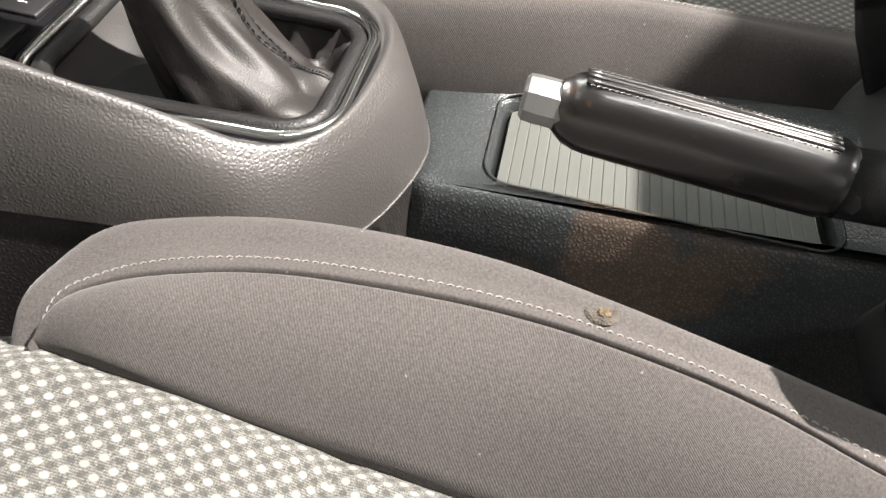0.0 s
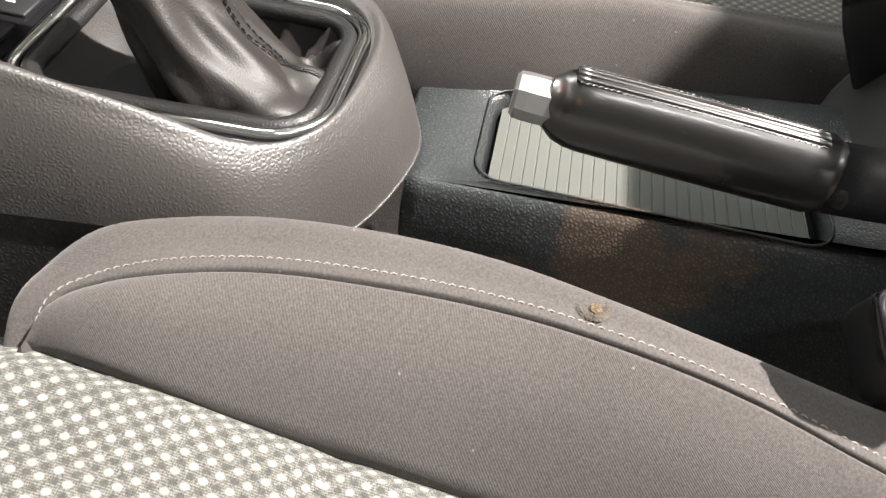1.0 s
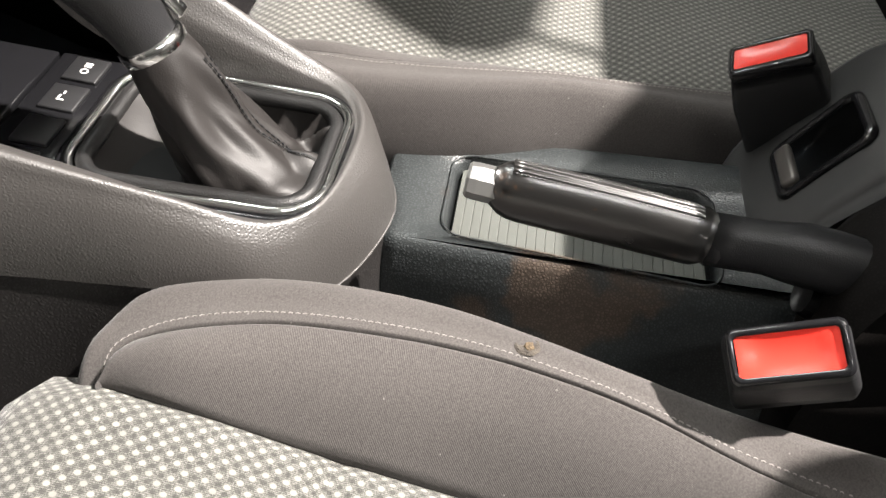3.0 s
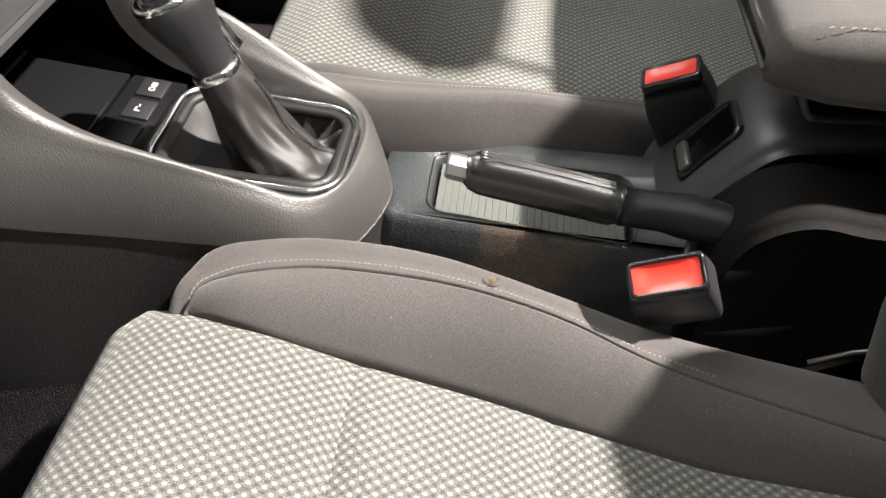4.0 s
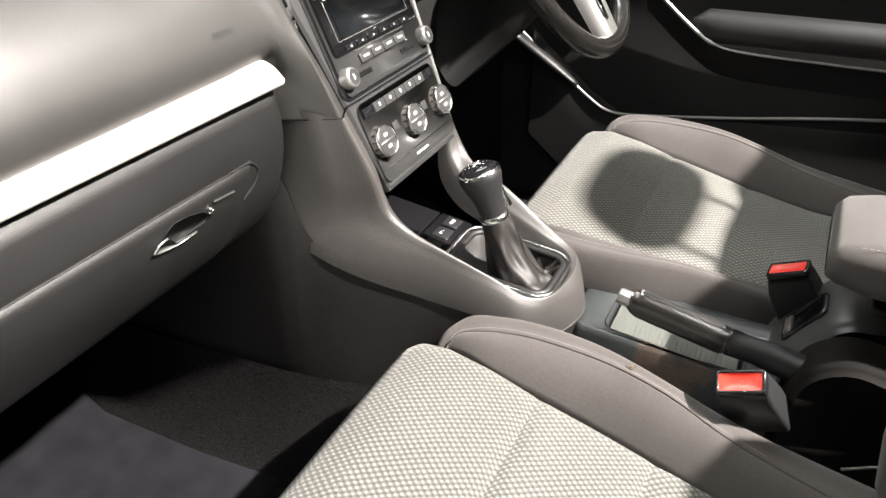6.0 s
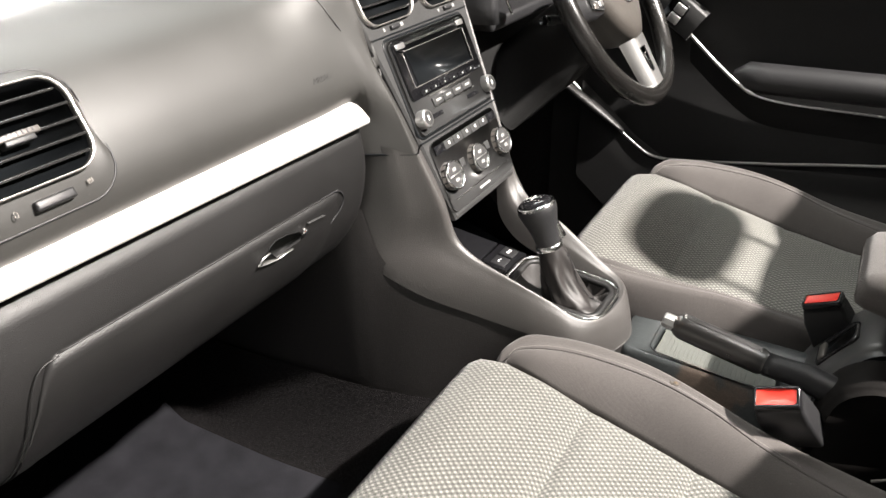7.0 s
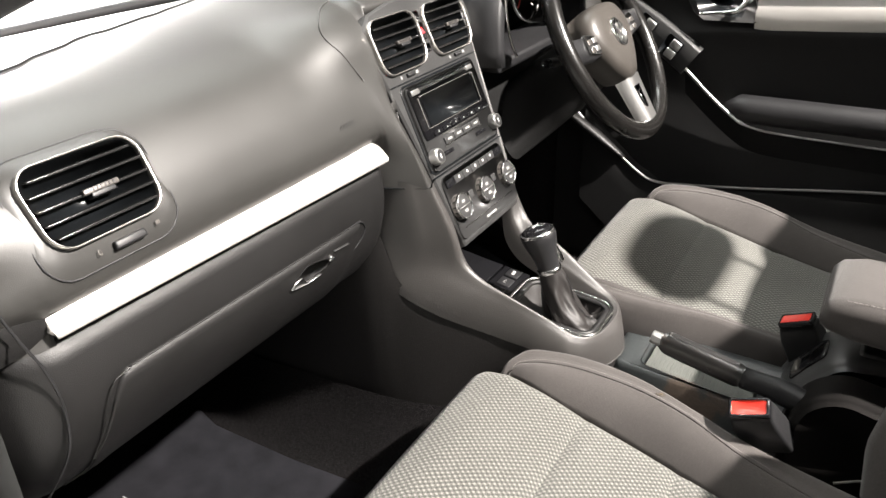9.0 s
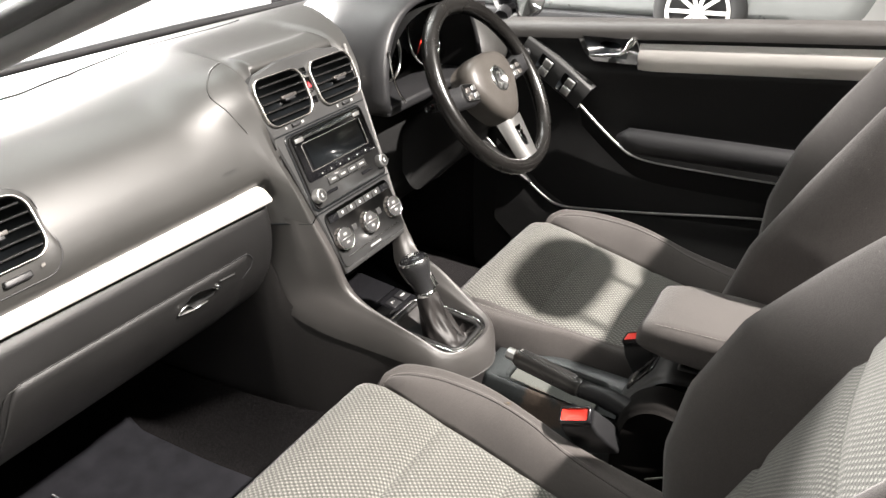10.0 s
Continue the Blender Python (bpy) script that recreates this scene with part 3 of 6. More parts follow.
# ---- centre console ----
console = thing("centre_console", "grey grained plastic centre console rising into the dashboard", "console")
LEFT = dict(
    crest=[(-0.152, 0.318, 0.785), (-0.143, 0.287, 0.72), (-0.131, 0.252, 0.64), (-0.121, 0.220, 0.565), (-0.111, 0.195, 0.50), (-0.103, 0.182, 0.452), (-0.098, 0.155, 0.427), (-0.094, 0.11, 0.407), (-0.083, 0.056, 0.380), (-0.071, 0.021, 0.357), (-0.044, -0.001, 0.349)],
    outer=[(-0.205, 0.365, 0.785), (-0.195, 0.300, 0.715), (-0.170, 0.279, 0.65), (-0.151, 0.285, 0.585), (-0.151, 0.290, 0.50), (-0.150, 0.280, 0.42), (-0.138, 0.22, 0.380), (-0.113, 0.13, 0.351), (-0.098, 0.05, 0.333), (-0.084, 0.013, 0.314), (-0.048, -0.011, 0.299)],
    inner=[(-0.131, 0.324, 0.785), (-0.124, 0.296, 0.72), (-0.113, 0.261, 0.64), (-0.102, 0.229, 0.565), (-0.093, 0.202, 0.50), (-0.080, 0.190, 0.440), (-0.074, 0.158, 0.406), (-0.070, 0.11, 0.384), (-0.066, 0.048, 0.358), (-0.061, 0.018, 0.350), (-0.040, 0.0025, 0.3435)],
)
REAR = dict(crest=(0.006, -0.0075, 0.3460), outer=(0.012, -0.0265, 0.297), inner=(0.006, -0.0015, 0.3415))


RIGHT = dict(
    crest=[(0.090, 0.155, 0.429), (0.085, 0.11, 0.409), (0.080, 0.05, 0.368), (0.074, 0.014, 0.3480), (0.046, -0.004, 0.3445)],
    outer=[(0.118, 0.13, 0.362), (0.106, 0.05, 0.328), (0.092, 0.010, 0.310), (0.060, -0.0105, 0.2985)],
    inner=[(0.072, 0.158, 0.406), (0.069, 0.11, 0.386), (0.068, 0.048, 0.356), (0.063, 0.017, 0.3455), (0.040, 0.0015, 0.3415)],
)


def u_curve(key, n=96):
    """The rail from the stack down round the lever and up the other side."""
    high = LEFT[key][:6]
    if key == "crest":
        high = [tuple(a * 0.3 + b * 0.7 for a, b in zip(p, q)) if p[2] > 0.48 else p for p, q in zip(high, LEFT["inner"])]
    elif key == "outer":
        high = LEFT[key][:7]
        high = [(p[0] * 0.5 + q[0] * 0.5, p[1] + 0.01, p[2]) if p[2] > 0.48 else p for p, q in zip(high, LEFT["inner"])]
    return spline(LEFT[key][3:] + [REAR[key]] + RIGHT[key][::-1] + [(-x, y, z) for x, y, z in high[::-1]], n)


cr, ou, inn = u_curve("crest"), u_curve("outer"), u_curve("inner")
rows = []
for c, o, i in zip(cr, ou, inn):
    deep = i + Vector((-0.08 * i.x, 0.012, -0.028))
    away = min(1.0, max(0.0, (o.z - 0.40) / 0.08)) if o.x < 0 else 0.0
    round_ = [Vector((c.x + (o.x - c.x) * math.cos(q) ** 1.2, c.y + (o.y - c.y) * math.cos(q) ** 1.2, o.z + (c.z - o.z) * math.sin(q) ** 1.08)) for q in (0.3, 0.62, 0.95, 1.25)]
    flat_ = [o + Vector((0, 0.03, 0)), o.lerp(c, 0.5) + (o - i) * 0.08, o.lerp(c, 0.75) + (o - i) * 0.07, o.lerp(c, 0.9) + (o - i) * 0.05]
    wall_ = [p.lerp(q, away) for p, q in zip(round_, flat_)]
    rows.append(spline([o + (o - c) * 0.02 + Vector((0.004, 0.09, -0.004)) * away, *wall_, c + Vector((0, 0, 0.002)), c.lerp(i, 0.6) + Vector((0, 0, 0.002)), i, deep], 22))
part("console_shell", loft(rows), M["console"], console)
part("shell_edge", sweep([p + Vector((0, -0.0004, -0.0008)) for p in ou[33:45]], 0.0008, 6), M["console"], console)
for side in (-1, 1):
    front = [(0.176, 1.0, 0.58), (0.168, 0.70, 0.58), (0.160, 0.46, 0.58), (0.1555, 0.37, 0.57), (0.1520, 0.318, 0.54), (0.1490, 0.292, 0.49), (0.1455, 0.268, 0.425)]
    a = spline([(side * x, y, z) for x, y, z in front] + [(side * -x * 0.985, y + 0.001, z + 0.001) for x, y, z in LEFT["outer"][6:]] + [(0, -0.024, 0.300)], 70)
    rows = [a, [p + Vector((side * 0.006 * min(1, abs(p.x) * 10), 0, -0.05)) for p in a], [Vector((p.x + side * 0.013 * min(1, abs(p.x) * 10), p.y, 0.23)) for p in a], [Vector((p.x + side * 0.03 * min(1, abs(p.x) * 10), p.y, 0.055)) for p in a]]
    part("side_panel", loft(rows if side < 0 else [r[::-1] for r in rows]), M["panel_low"], console)
    low_ = [[Vector((p.x + side * 0.019 * min(1, abs(p.x) * 10), p.y, min(0.222, p.z - 0.10))) for p in a], [Vector((p.x + side * 0.045 * min(1, abs(p.x) * 10), p.y, 0.10)) for p in a], [Vector((p.x + side * 0.075 * min(1, abs(p.x) * 10), p.y, 0.062)) for p in a]]
    part("tunnel_carpet", loft(low_ if side < 0 else [r[::-1] for r in low_]), M["carpet"], console, "charcoal carpet along the tunnel")
rows = [[Vector((s * hw, y, z)) for s in np.linspace(-1, 1, 7)] for y, z, hw in ((0.014, 0.320, 0.045), (0.022, 0.322, 0.055), (0.08, 0.334, 0.075), (0.16, 0.346, 0.085), (0.20, 0.353, 0.09), (0.30, 0.370, 0.12), (0.315, 0.43, 0.12), (0.32, 0.52, 0.12))]
part("trough_floor", loft([r[::-1] for r in rows]), M["screen"], console)
# button plate and lidded bin ahead of the lever
MT = Matrix.Translation((0, 0.17, 0.3535)) @ Matrix.Rotation(radians(8.5), 4, "X")
part("bin_lid", box(0.125, 0.088, 0.006, (0, 0, 0), 0.0015), M["gloss"], console, "glossy black lidded bin").matrix_world = MT @ Matrix.Translation((0.002, 0.074, 0.004))
part("bin_rim", sweep([MT @ Vector((x, y, 0.009)) for x, y in ((-0.062, 0.118), (0.066, 0.118))], 0.0016, 8), M["panel"], console)
part("switch_plate", box(0.125, 0.046, 0.007, (0, 0, 0), 0.002), M["gloss"], console).matrix_world = MT @ Matrix.Translation((0.002, 0.004, 0.004))
for k, x in enumerate((-0.044, -0.014, 0.018, 0.048)):
    b = part("push_button", box(0.024, 0.022, 0.0030, (0, 0, 0), 0.0010), M["black"], console)
    b.matrix_world = MT @ Matrix.Translation((x, 0.004, 0.0082))
    if k >= 2:
        bm = bmesh.new()
        if k == 2:
            box(0.0065, 0.0014, 0.0004, (-0.002, 0.003, 0.0022), 0, bm=bm)
            box(0.0014, 0.006, 0.0004, (-0.005, 0.001, 0.0022), 0, bm=bm)
            box(0.004, 0.0014, 0.0004, (0.005, 0.001, 0.0022), 0, bm=bm)
        else:
            lathe([(0.0036, 0.002), (0.0036, 0.0024), (0.0026, 0.0024), (0.0026, 0.002)], 14, Matrix.Translation((-0.004, 0, 0)), bm)
            box(0.003, 0.006, 0.0004, (0.0035, 0, 0.0022), 0, bm=bm)
            box(0.002, 0.006, 0.0004, (0.0072, 0, 0.0022), 0, bm=bm)
        for v in bm.verts:
            v.co = Vector((v.co.x * 0.72, v.co.y * 0.72, v.co.z - 0.0005))
        part("button_mark", bm, M["white"], b, "white printed symbol", smooth=False)
part("plate_edge", sweep([MT @ Vector((x, -0.026, 0.007)) for x in (-0.058, 0.060)], 0.0022, 8), M["chrome"], console, "bright metal edge")
# tunnel cover with its tray
def rect3(x0, x1, y0, y1, r, z, n=7):
    cx, cy = (x0 + x1) / 2, (y0 + y1) / 2
    return [Vector((cx + px, cy + py, z)) for px, py in rounded(x1 - x0, y1 - y0, r, n)]


def skewed(ring):
    return [Vector((p.x + (max(p.y, -0.33) + 0.03) * (0.12 + 0.06 * max(0.0, (0.06 - p.x) / 0.07)), p.y, p.z)) for p in ring]


rings = [rect3(-0.045, 0.135, -0.66, 0.005, 0.020, 0.10), rect3(-0.018, 0.112, -0.655, -0.006, 0.020, 0.262), rect3(-0.011, 0.106, -0.65, -0.012, 0.020, 0.285), rect3(-0.008, 0.102, -0.645, -0.014, 0.019, 0.2905), rect3(-0.004, 0.098, -0.64, -0.017, 0.018, 0.2925), rect3(0.005, 0.083, -0.226, -0.056, 0.014, 0.2915), rect3(0.0075, 0.081, -0.224, -0.0585, 0.012, 0.288), rect3(0.010, 0.079, -0.222, -0.061, 0.012, 0.280)]
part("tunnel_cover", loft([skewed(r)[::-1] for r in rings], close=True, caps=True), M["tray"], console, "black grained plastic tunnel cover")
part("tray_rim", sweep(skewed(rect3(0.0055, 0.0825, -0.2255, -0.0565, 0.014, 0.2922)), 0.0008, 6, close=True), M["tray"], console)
rows = []
for k in range(313):
    y = -0.063 - k * 0.155 / 312
    z = 0.2826 + 0.0005 * (1 if (k % 12) < 11 else 0)
    rows.append([Vector((x + (y + 0.03) * (0.12 + 0.06 * max(0.0, (0.06 - x) / 0.07)), y, z)) for x in np.linspace(0.0075, 0.0805, 5)])
part("ribbed_liner", loft(rows), M["rubber"], console, "grey ribbed rubber tray liner", smooth=False)

# ---- raised rear console and armrest ----
rear = thing("rear_console", "black plastic rear console block with open ashtray", "console")


def extruded(profile, x0, x1, r, material, name, parent, label=""):
    """A block with the (y, z) outline between x0 and x1, its edges rounded by r."""
    n = len(profile)
    cy, cz = sum(p[0] for p in profile) / n, sum(p[1] for p in profile) / n
    def ring(x, d):
        out = []
        for y, z in profile:
            v = Vector((0, y - cy, z - cz))
            out.append(Vector((x, cy, cz)) + v * (1 - d / max(v.length, 1e-4)))
        return out
    steps = [(x0, r), (x0 + 0.3 * r, 0.4 * r), (x0 + r, 0), (x1 - r, 0), (x1 - 0.3 * r, 0.4 * r), (x1, r)]
    return part(name, loft([ring(x, d) for x, d in steps], close=True, caps=True), material, parent, label)


def smooth2(pts, n):
    return [(p.y, p.z) for p in spline([(0, y, z) for y, z in pts], n)]


low = smooth2([(-0.262, 0.14), (-0.264, 0.26), (-0.272, 0.325), (-0.292, 0.356), (-0.325, 0.371), (-0.37, 0.366), (-0.46, 0.352), (-0.60, 0.33)], 28) + [(-0.60, 0.14)]
extruded(low, -0.070, -0.004, 0.012, M["hump"], "side_hump", rear)
up = smooth2([(-0.232, 0.16), (-0.238, 0.27), (-0.262, 0.318), (-0.292, 0.360), (-0.312, 0.377), (-0.34, 0.383), (-0.42, 0.383), (-0.60, 0.380)], 30) + [(-0.60, 0.16)]
extruded(up, -0.002, 0.116, 0.012, M["panel"], "upper_block", rear)
MA = Matrix.Translation((0.050, -0.2775, 0.3395)) @ Matrix.Rotation(math.pi, 4, "Z") @ Matrix.Rotation(radians(-35), 4, "X")
part("ashtray_frame", frame_plate(rounded(0.046, 0.066, 0.008), rounded(0.036, 0.052, 0.006), MA, 0.005), M["gloss"], rear)
# flat near-black plate, its colour standing in for the shaded hollow
part("ashtray_dark_plate", plate(rounded(0.038, 0.054, 0.006), MA @ Matrix.Translation((0, -0.0005, 0)), 0.0012, 0.0004), M["screen"], rear)
part("ashtray_lip", box(0.034, 0.007, 0.011, (0, 0, 0), 0.003), M["knobside"], rear).matrix_world = MA @ Matrix.Translation((0, -0.003, -0.022))
MB = Matrix.Translation((0.055, -0.375, 0.3845)) @ Matrix.Rotation(radians(-90), 4, "X")
part("socket_frame", frame_plate(rounded(0.075, 0.085, 0.006), rounded(0.062, 0.072, 0.004), MB, 0.004), M["panel"], rear)
# no hole here either: a dark plate gives the socket's inner shade
part("socket_dark_plate", plate(rounded(0.064, 0.074, 0.004), MB @ Matrix.Translation((0, -0.0003, 0)), 0.001, 0.0003), M["screen"], rear)
part("hinge_post", box(0.07, 0.06, 0.09, (0.035, -0.56, 0.41), 0.01), M["black"], rear)

arm = thing("armrest", "grey cloth padded armrest with stitched edge", "armrest")
rings = []
for y, tz, bz, hw in ((-0.278, 0.460, 0.448, 0.055), (-0.280, 0.470, 0.442, 0.066), (-0.290, 0.481, 0.437, 0.073), (-0.32, 0.488, 0.430, 0.076), (-0.42, 0.487, 0.422, 0.076), (-0.54, 0.484, 0.420, 0.075), (-0.60, 0.475, 0.43, 0.070), (-0.607, 0.462, 0.445, 0.06)):
    h, zc = (tz - bz), (tz + bz) / 2
    rings.append([Vector((0.032 + px, y, zc + pz)) for px, pz in rounded(2 * hw, h, min(0.022, h * 0.46), 7)])
part("armrest_pad", loft([r[::-1] for r in rings], close=True, caps=True), M["cloth"], arm)
bm = bmesh.new()
for k in range(44):
    y = -0.305 - k * 0.0062
    sweep([(-0.0335, y, 0.4856), (-0.0335, y - 0.0022, 0.4862), (-0.0335, y - 0.0044, 0.4856)], 0.0003, 5, bm=bm)
tagged(part("stitching", bm, M["thread"], arm, "pale stitches"), kind="stuff")

# ---- handbrake ----
hb = thing("handbrake", "black leather handbrake lever with silver button", "handbrake")
AX = [Vector((-0.036, -0.092, 0.3655)), Vector((-0.037, -0.148, 0.3540)), Vector((-0.038, -0.204, 0.3420))]
line = spline(AX, 22)
rings = []
for i, p in enumerate(line):
    t = i / 21
    d = (AX[2] - AX[0]).normalized()
    s = d.cross(Vector((0, 0, 1))).normalized()
    u = s.cross(d)
    end = min(1.0, 0.62 + 0.38 * math.sqrt(min(1.0, t * 9)), 0.86 + (1 - t) * 5)
    w, h = 0.0135 * end, 0.0165 * end * (1 + 0.05 * math.sin(3 * t))
    ring = []
    for k in range(28):
        a = 2 * math.pi * k / 28
        x, z = w * math.copysign(abs(math.cos(a)) ** 0.92, math.cos(a)), h * math.copysign(abs(math.sin(a)) ** 0.92, math.sin(a))
        ring.append(p + s * x + u * (z + 0.0012 * max(0, math.sin(a)) ** 8))
    rings.append(ring)
grip = part("grip", loft(rings, close=True, caps=True), M["grip_leather"], hb)
bm = bmesh.new()
for off in (-0.0058, 0.0030):
    for k in range(40):
        t0 = 0.115 + k * 0.0208
        a, b = [Vector(spline(AX, 101)[int(100 * q)]) for q in (t0, t0 + 0.0145)]
        lift = Vector((off, 0, 0.0183 - 55 * off * off))
        sweep([a + lift, (a + b) / 2 + lift + Vector((0, 0, 0.0006)), b + lift], 0.0004, 5, bm=bm)
tagged(part("seam_stitches", bm, M["panel"], grip, "dark grey double row of stitches"), kind="stuff")
for off in (-0.0040, -0.0012, 0.0015):
    part("seam_ridge", sweep([p + Vector((off, 0, 0.0176 - 40 * off * off)) for p in line[2:-1]], 0.0014, 8), M["grip_leather"], hb)
d = (AX[0] - AX[2]).normalized()
part("button", sweep([AX[0] - d * 0.004, AX[0] + d * 0.0085, AX[0] + d * 0.0125, AX[0] + d * 0.0138], [0.0098, 0.0098, 0.0094, 0.0080], 8), M["satin"], hb, "satin metal release button", smooth=False)
part("collar", sweep([AX[2] + d * 0.001, AX[2] - d * 0.006], 0.0128, 18), M["black"], hb)
part("lever_arm", sweep(spline([AX[2], (-0.040, -0.26, 0.336), (-0.036, -0.32, 0.31), (-0.03, -0.38, 0.27)], 12), [0.0125] * 3 + [0.0145] * 3 + [0.018] * 3 + [0.022] * 3, 16, flat=1.25), M["black"], hb)
part("lever_boot", sweep(spline([(-0.036, -0.262, 0.305), (-0.034, -0.30, 0.296), (-0.03, -0.34, 0.285)], 8), [0.010, 0.014, 0.017, 0.019, 0.020, 0.020, 0.020, 0.020], 14, flat=1.2), M["black"], hb)

# ---- gear lever ----
gear = thing("gear_lever", "gear lever with black knob, leather gaiter and chrome ring", "gear lever")
def ring_outline(hw, y0, y1, r, lift, n=9):
    cy = (y0 + y1) / 2
    out = []
    for px, py in rounded(2 * hw, y1 - y0, r, n):
        y = cy + py
        k = 1 + 0.06 * (py / (y1 - y0))
        out.append(Vector((px * k + 0.0035, y, 0.3435 + 0.12 * (y - 0.005) + lift)))
    return out
part("trim_ring", sweep(ring_outline(0.0545, 0.002, 0.146, 0.026, 0.0012), 0.0031, 12, close=True), M["chrome"], gear, "chrome trim ring")
part("ring_gap", sweep(ring_outline(0.0590, -0.0022, 0.1505, 0.030, -0.0025), 0.0036, 8, close=True), M["gloss"], gear)
part("gaiter_rim", sweep(ring_outline(0.0470, 0.0095, 0.1385, 0.020, -0.0012), 0.0048, 10, close=True), M["dash_low"], gear, "rolled leather band inside the ring")
TOP = Vector((-0.006, 0.089, 0.418))
TILT = Matrix.Translation(TOP) @ Vector((0, 0, 1)).rotation_difference(Vector((-0.05, 0.33, 0.94))).to_matrix().to_4x4()


def evenly(ring, n):
    """n points at even steps along a closed line."""
    ends = ring[1:] + ring[:1]
    at = np.cumsum([0.0] + [(b - a).length for a, b in zip(ring, ends)])
    out = []
    for d in np.linspace(0, at[-1], n + 1)[:-1]:
        k = min(int(np.searchsorted(at, d, "right")) - 1, len(ring) - 1)
        out.append(ring[k].lerp(ends[k], (d - at[k]) / max(at[k + 1] - at[k], 1e-9)))
    return out


def turn_gap(a, b):
    return abs((math.degrees(a) - b + 180) % 360 - 180)


FOOT = Vector((-0.008, 0.055, 0.344))
levels = []
n = 168
SEAM = -80
for k in range(44):
    t = k / 43
    ring = []
    for p in evenly(ring_outline(0.0455, 0.011, 0.137, 0.019, 0.0), n):
        a = math.atan2(p.y - FOOT.y, p.x - FOOT.x)
        tip = TILT @ Vector((0.0178 * math.cos(a), 0.0178 * math.sin(a), -0.001))
        pocket = max(0.0, 1 - turn_gap(a, -18) / 58) ** 0.7
        ahead = max(0.0, 1 - turn_gap(a, 120) / 75) ** 0.6
        taut = max(0.0, 1 - turn_gap(a, SEAM) / 20)
        base = FOOT + Vector((0.032 * math.cos(a), 0.030 * math.sin(a), 0.006 - 0.010 * pocket - 0.018 * ahead + 0.004 * taut))
        if t < 0.4:
            s_ = t / 0.4
            q = p.lerp(base, s_)
            env = math.sin(math.pi * s_)
            q.z -= (0.002 + 0.022 * pocket + 0.016 * ahead) * env ** 0.8
            # sharp folds gathered in the rear corner
            for a0, w, h in ((-50, 8, 0.019), (-34, 6, 0.017), (-12, 8, 0.013), (18, 12, 0.008)):
                g = max(0.0, 1 - turn_gap(a, a0 + 14 * s_) / w)
                q.z += h * g * env ** 0.6 * (1 - 0.5 * s_)
            q.z += 0.004 * taut * env
        else:
            s_ = (t - 0.4) / 0.6
            q = base.lerp(tip, s_)
            bow = math.sin(math.pi * s_)
            q.x += (tip.x - q.x) * 0.22 * bow
            q.y += (tip.y - q.y) * 0.22 * bow
            q += Vector((math.cos(a), math.sin(a), 0)) * 0.0022 * taut * (1 - s_)
        env = math.sin(math.pi * min(1, t * 1.02))
        swell = (0.0032 * math.sin(a * 3 + 4.5 * t + 0.9) + 0.0024 * math.sin(a * 5 - 7 * t + 2.0) + 0.0011 * math.sin(a * 9 + 11 * t)) * env
        pinch = -0.0022 * max(0.0, 1 - turn_gap(a, SEAM + 26 - 18 * t) / 11) * env - 0.002 * max(0.0, 1 - turn_gap(a, 178 + 20 * t) / 14) * env
        ring.append(q + Vector((math.cos(a), math.sin(a), 0.25)) * (swell + pinch))
    levels.append(ring)
gaiter = part("gaiter", loft([r for r in levels], close=True), M["gaiter"], gear, "creased black leather gaiter")
bm = bmesh.new()
for off in (-5, 5):
    pts = []
    for k in range(3, 42):
        i = min(range(n), key=lambda j: turn_gap(math.atan2(levels[k][j].y - levels[k][0].y * 0 - (FOOT.y + (TOP.y - FOOT.y) * k / 43), levels[k][j].x - (FOOT.x + (TOP.x - FOOT.x) * k / 43)), SEAM + off * (1.6 if k > 20 else 1.0)))
        pts.append(levels[k][i] + Vector((-0.0002, -0.0007, 0.0010)))
    fine = spline(pts[::4], 130)
    for k in range(0, 127, 4):
        sweep([fine[k], fine[k + 1] + Vector((0, 0, 0.0003)), fine[k + 3]], 0.00046, 5, bm=bm)
tagged(part("gaiter_seam", bm, M["screen"], gaiter, "dark double-stitched seam"), kind="stuff")
part("collar", lathe([(0.0178, -0.004), (0.0188, 0.0), (0.0182, 0.004), (0.0165, 0.005)], m=TILT), M["chrome"], gear)
knob = part("knob", lathe([(0.0165, 0.004), (0.0172, 0.012), (0.0190, 0.026), (0.0235, 0.042), (0.0262, 0.053), (0.0262, 0.060), (0.0245, 0.063)], 36, m=TILT), M["black"], gear)
part("knob_ring", lathe([(0.0262, 0.0595), (0.0258, 0.0635), (0.0232, 0.0648), (0.0228, 0.063)], 36, m=TILT), M["chrome"], knob)
part("knob_cap", lathe([(0.0230, 0.0632), (0.0215, 0.0665), (0.017, 0.0695), (0.009, 0.0713), (0.0002, 0.0718)], 36, m=TILT), M["gloss"], knob, "glossy black shift cap")
bm = bmesh.new()
for x in (-0.008, 0, 0.008):
    box(0.0009, 0.013, 0.0006, (x, 0, 0.0717 - 0.0008 * (x != 0)), 0, bm=bm)
box(0.0165, 0.0009, 0.0006, (0, 0, 0.0719), 0, bm=bm)
for x in (-0.0085, 0, 0.0085):
    for y in (-0.0095, 0.0095):
        box(0.0012, 0.003, 0.0006, (x, y, 0.0710 - 0.0010 * (x != 0)), 0, bm=bm)
bm.transform(TILT)
part("shift_pattern", bm, M["white"], knob, "white printed shift pattern", smooth=False)
badge = part("knob_badge", box(0.010, 0.003, 0.026, (0, 0, 0), 0.0012), M["chrome"], knob)
badge.matrix_world = TILT @ Matrix.Translation((0.009, -0.0185, 0.020)) @ Matrix.Rotation(radians(-12), 4, "X")

# ---- seat belt buckles ----
SLOT = 0.0094


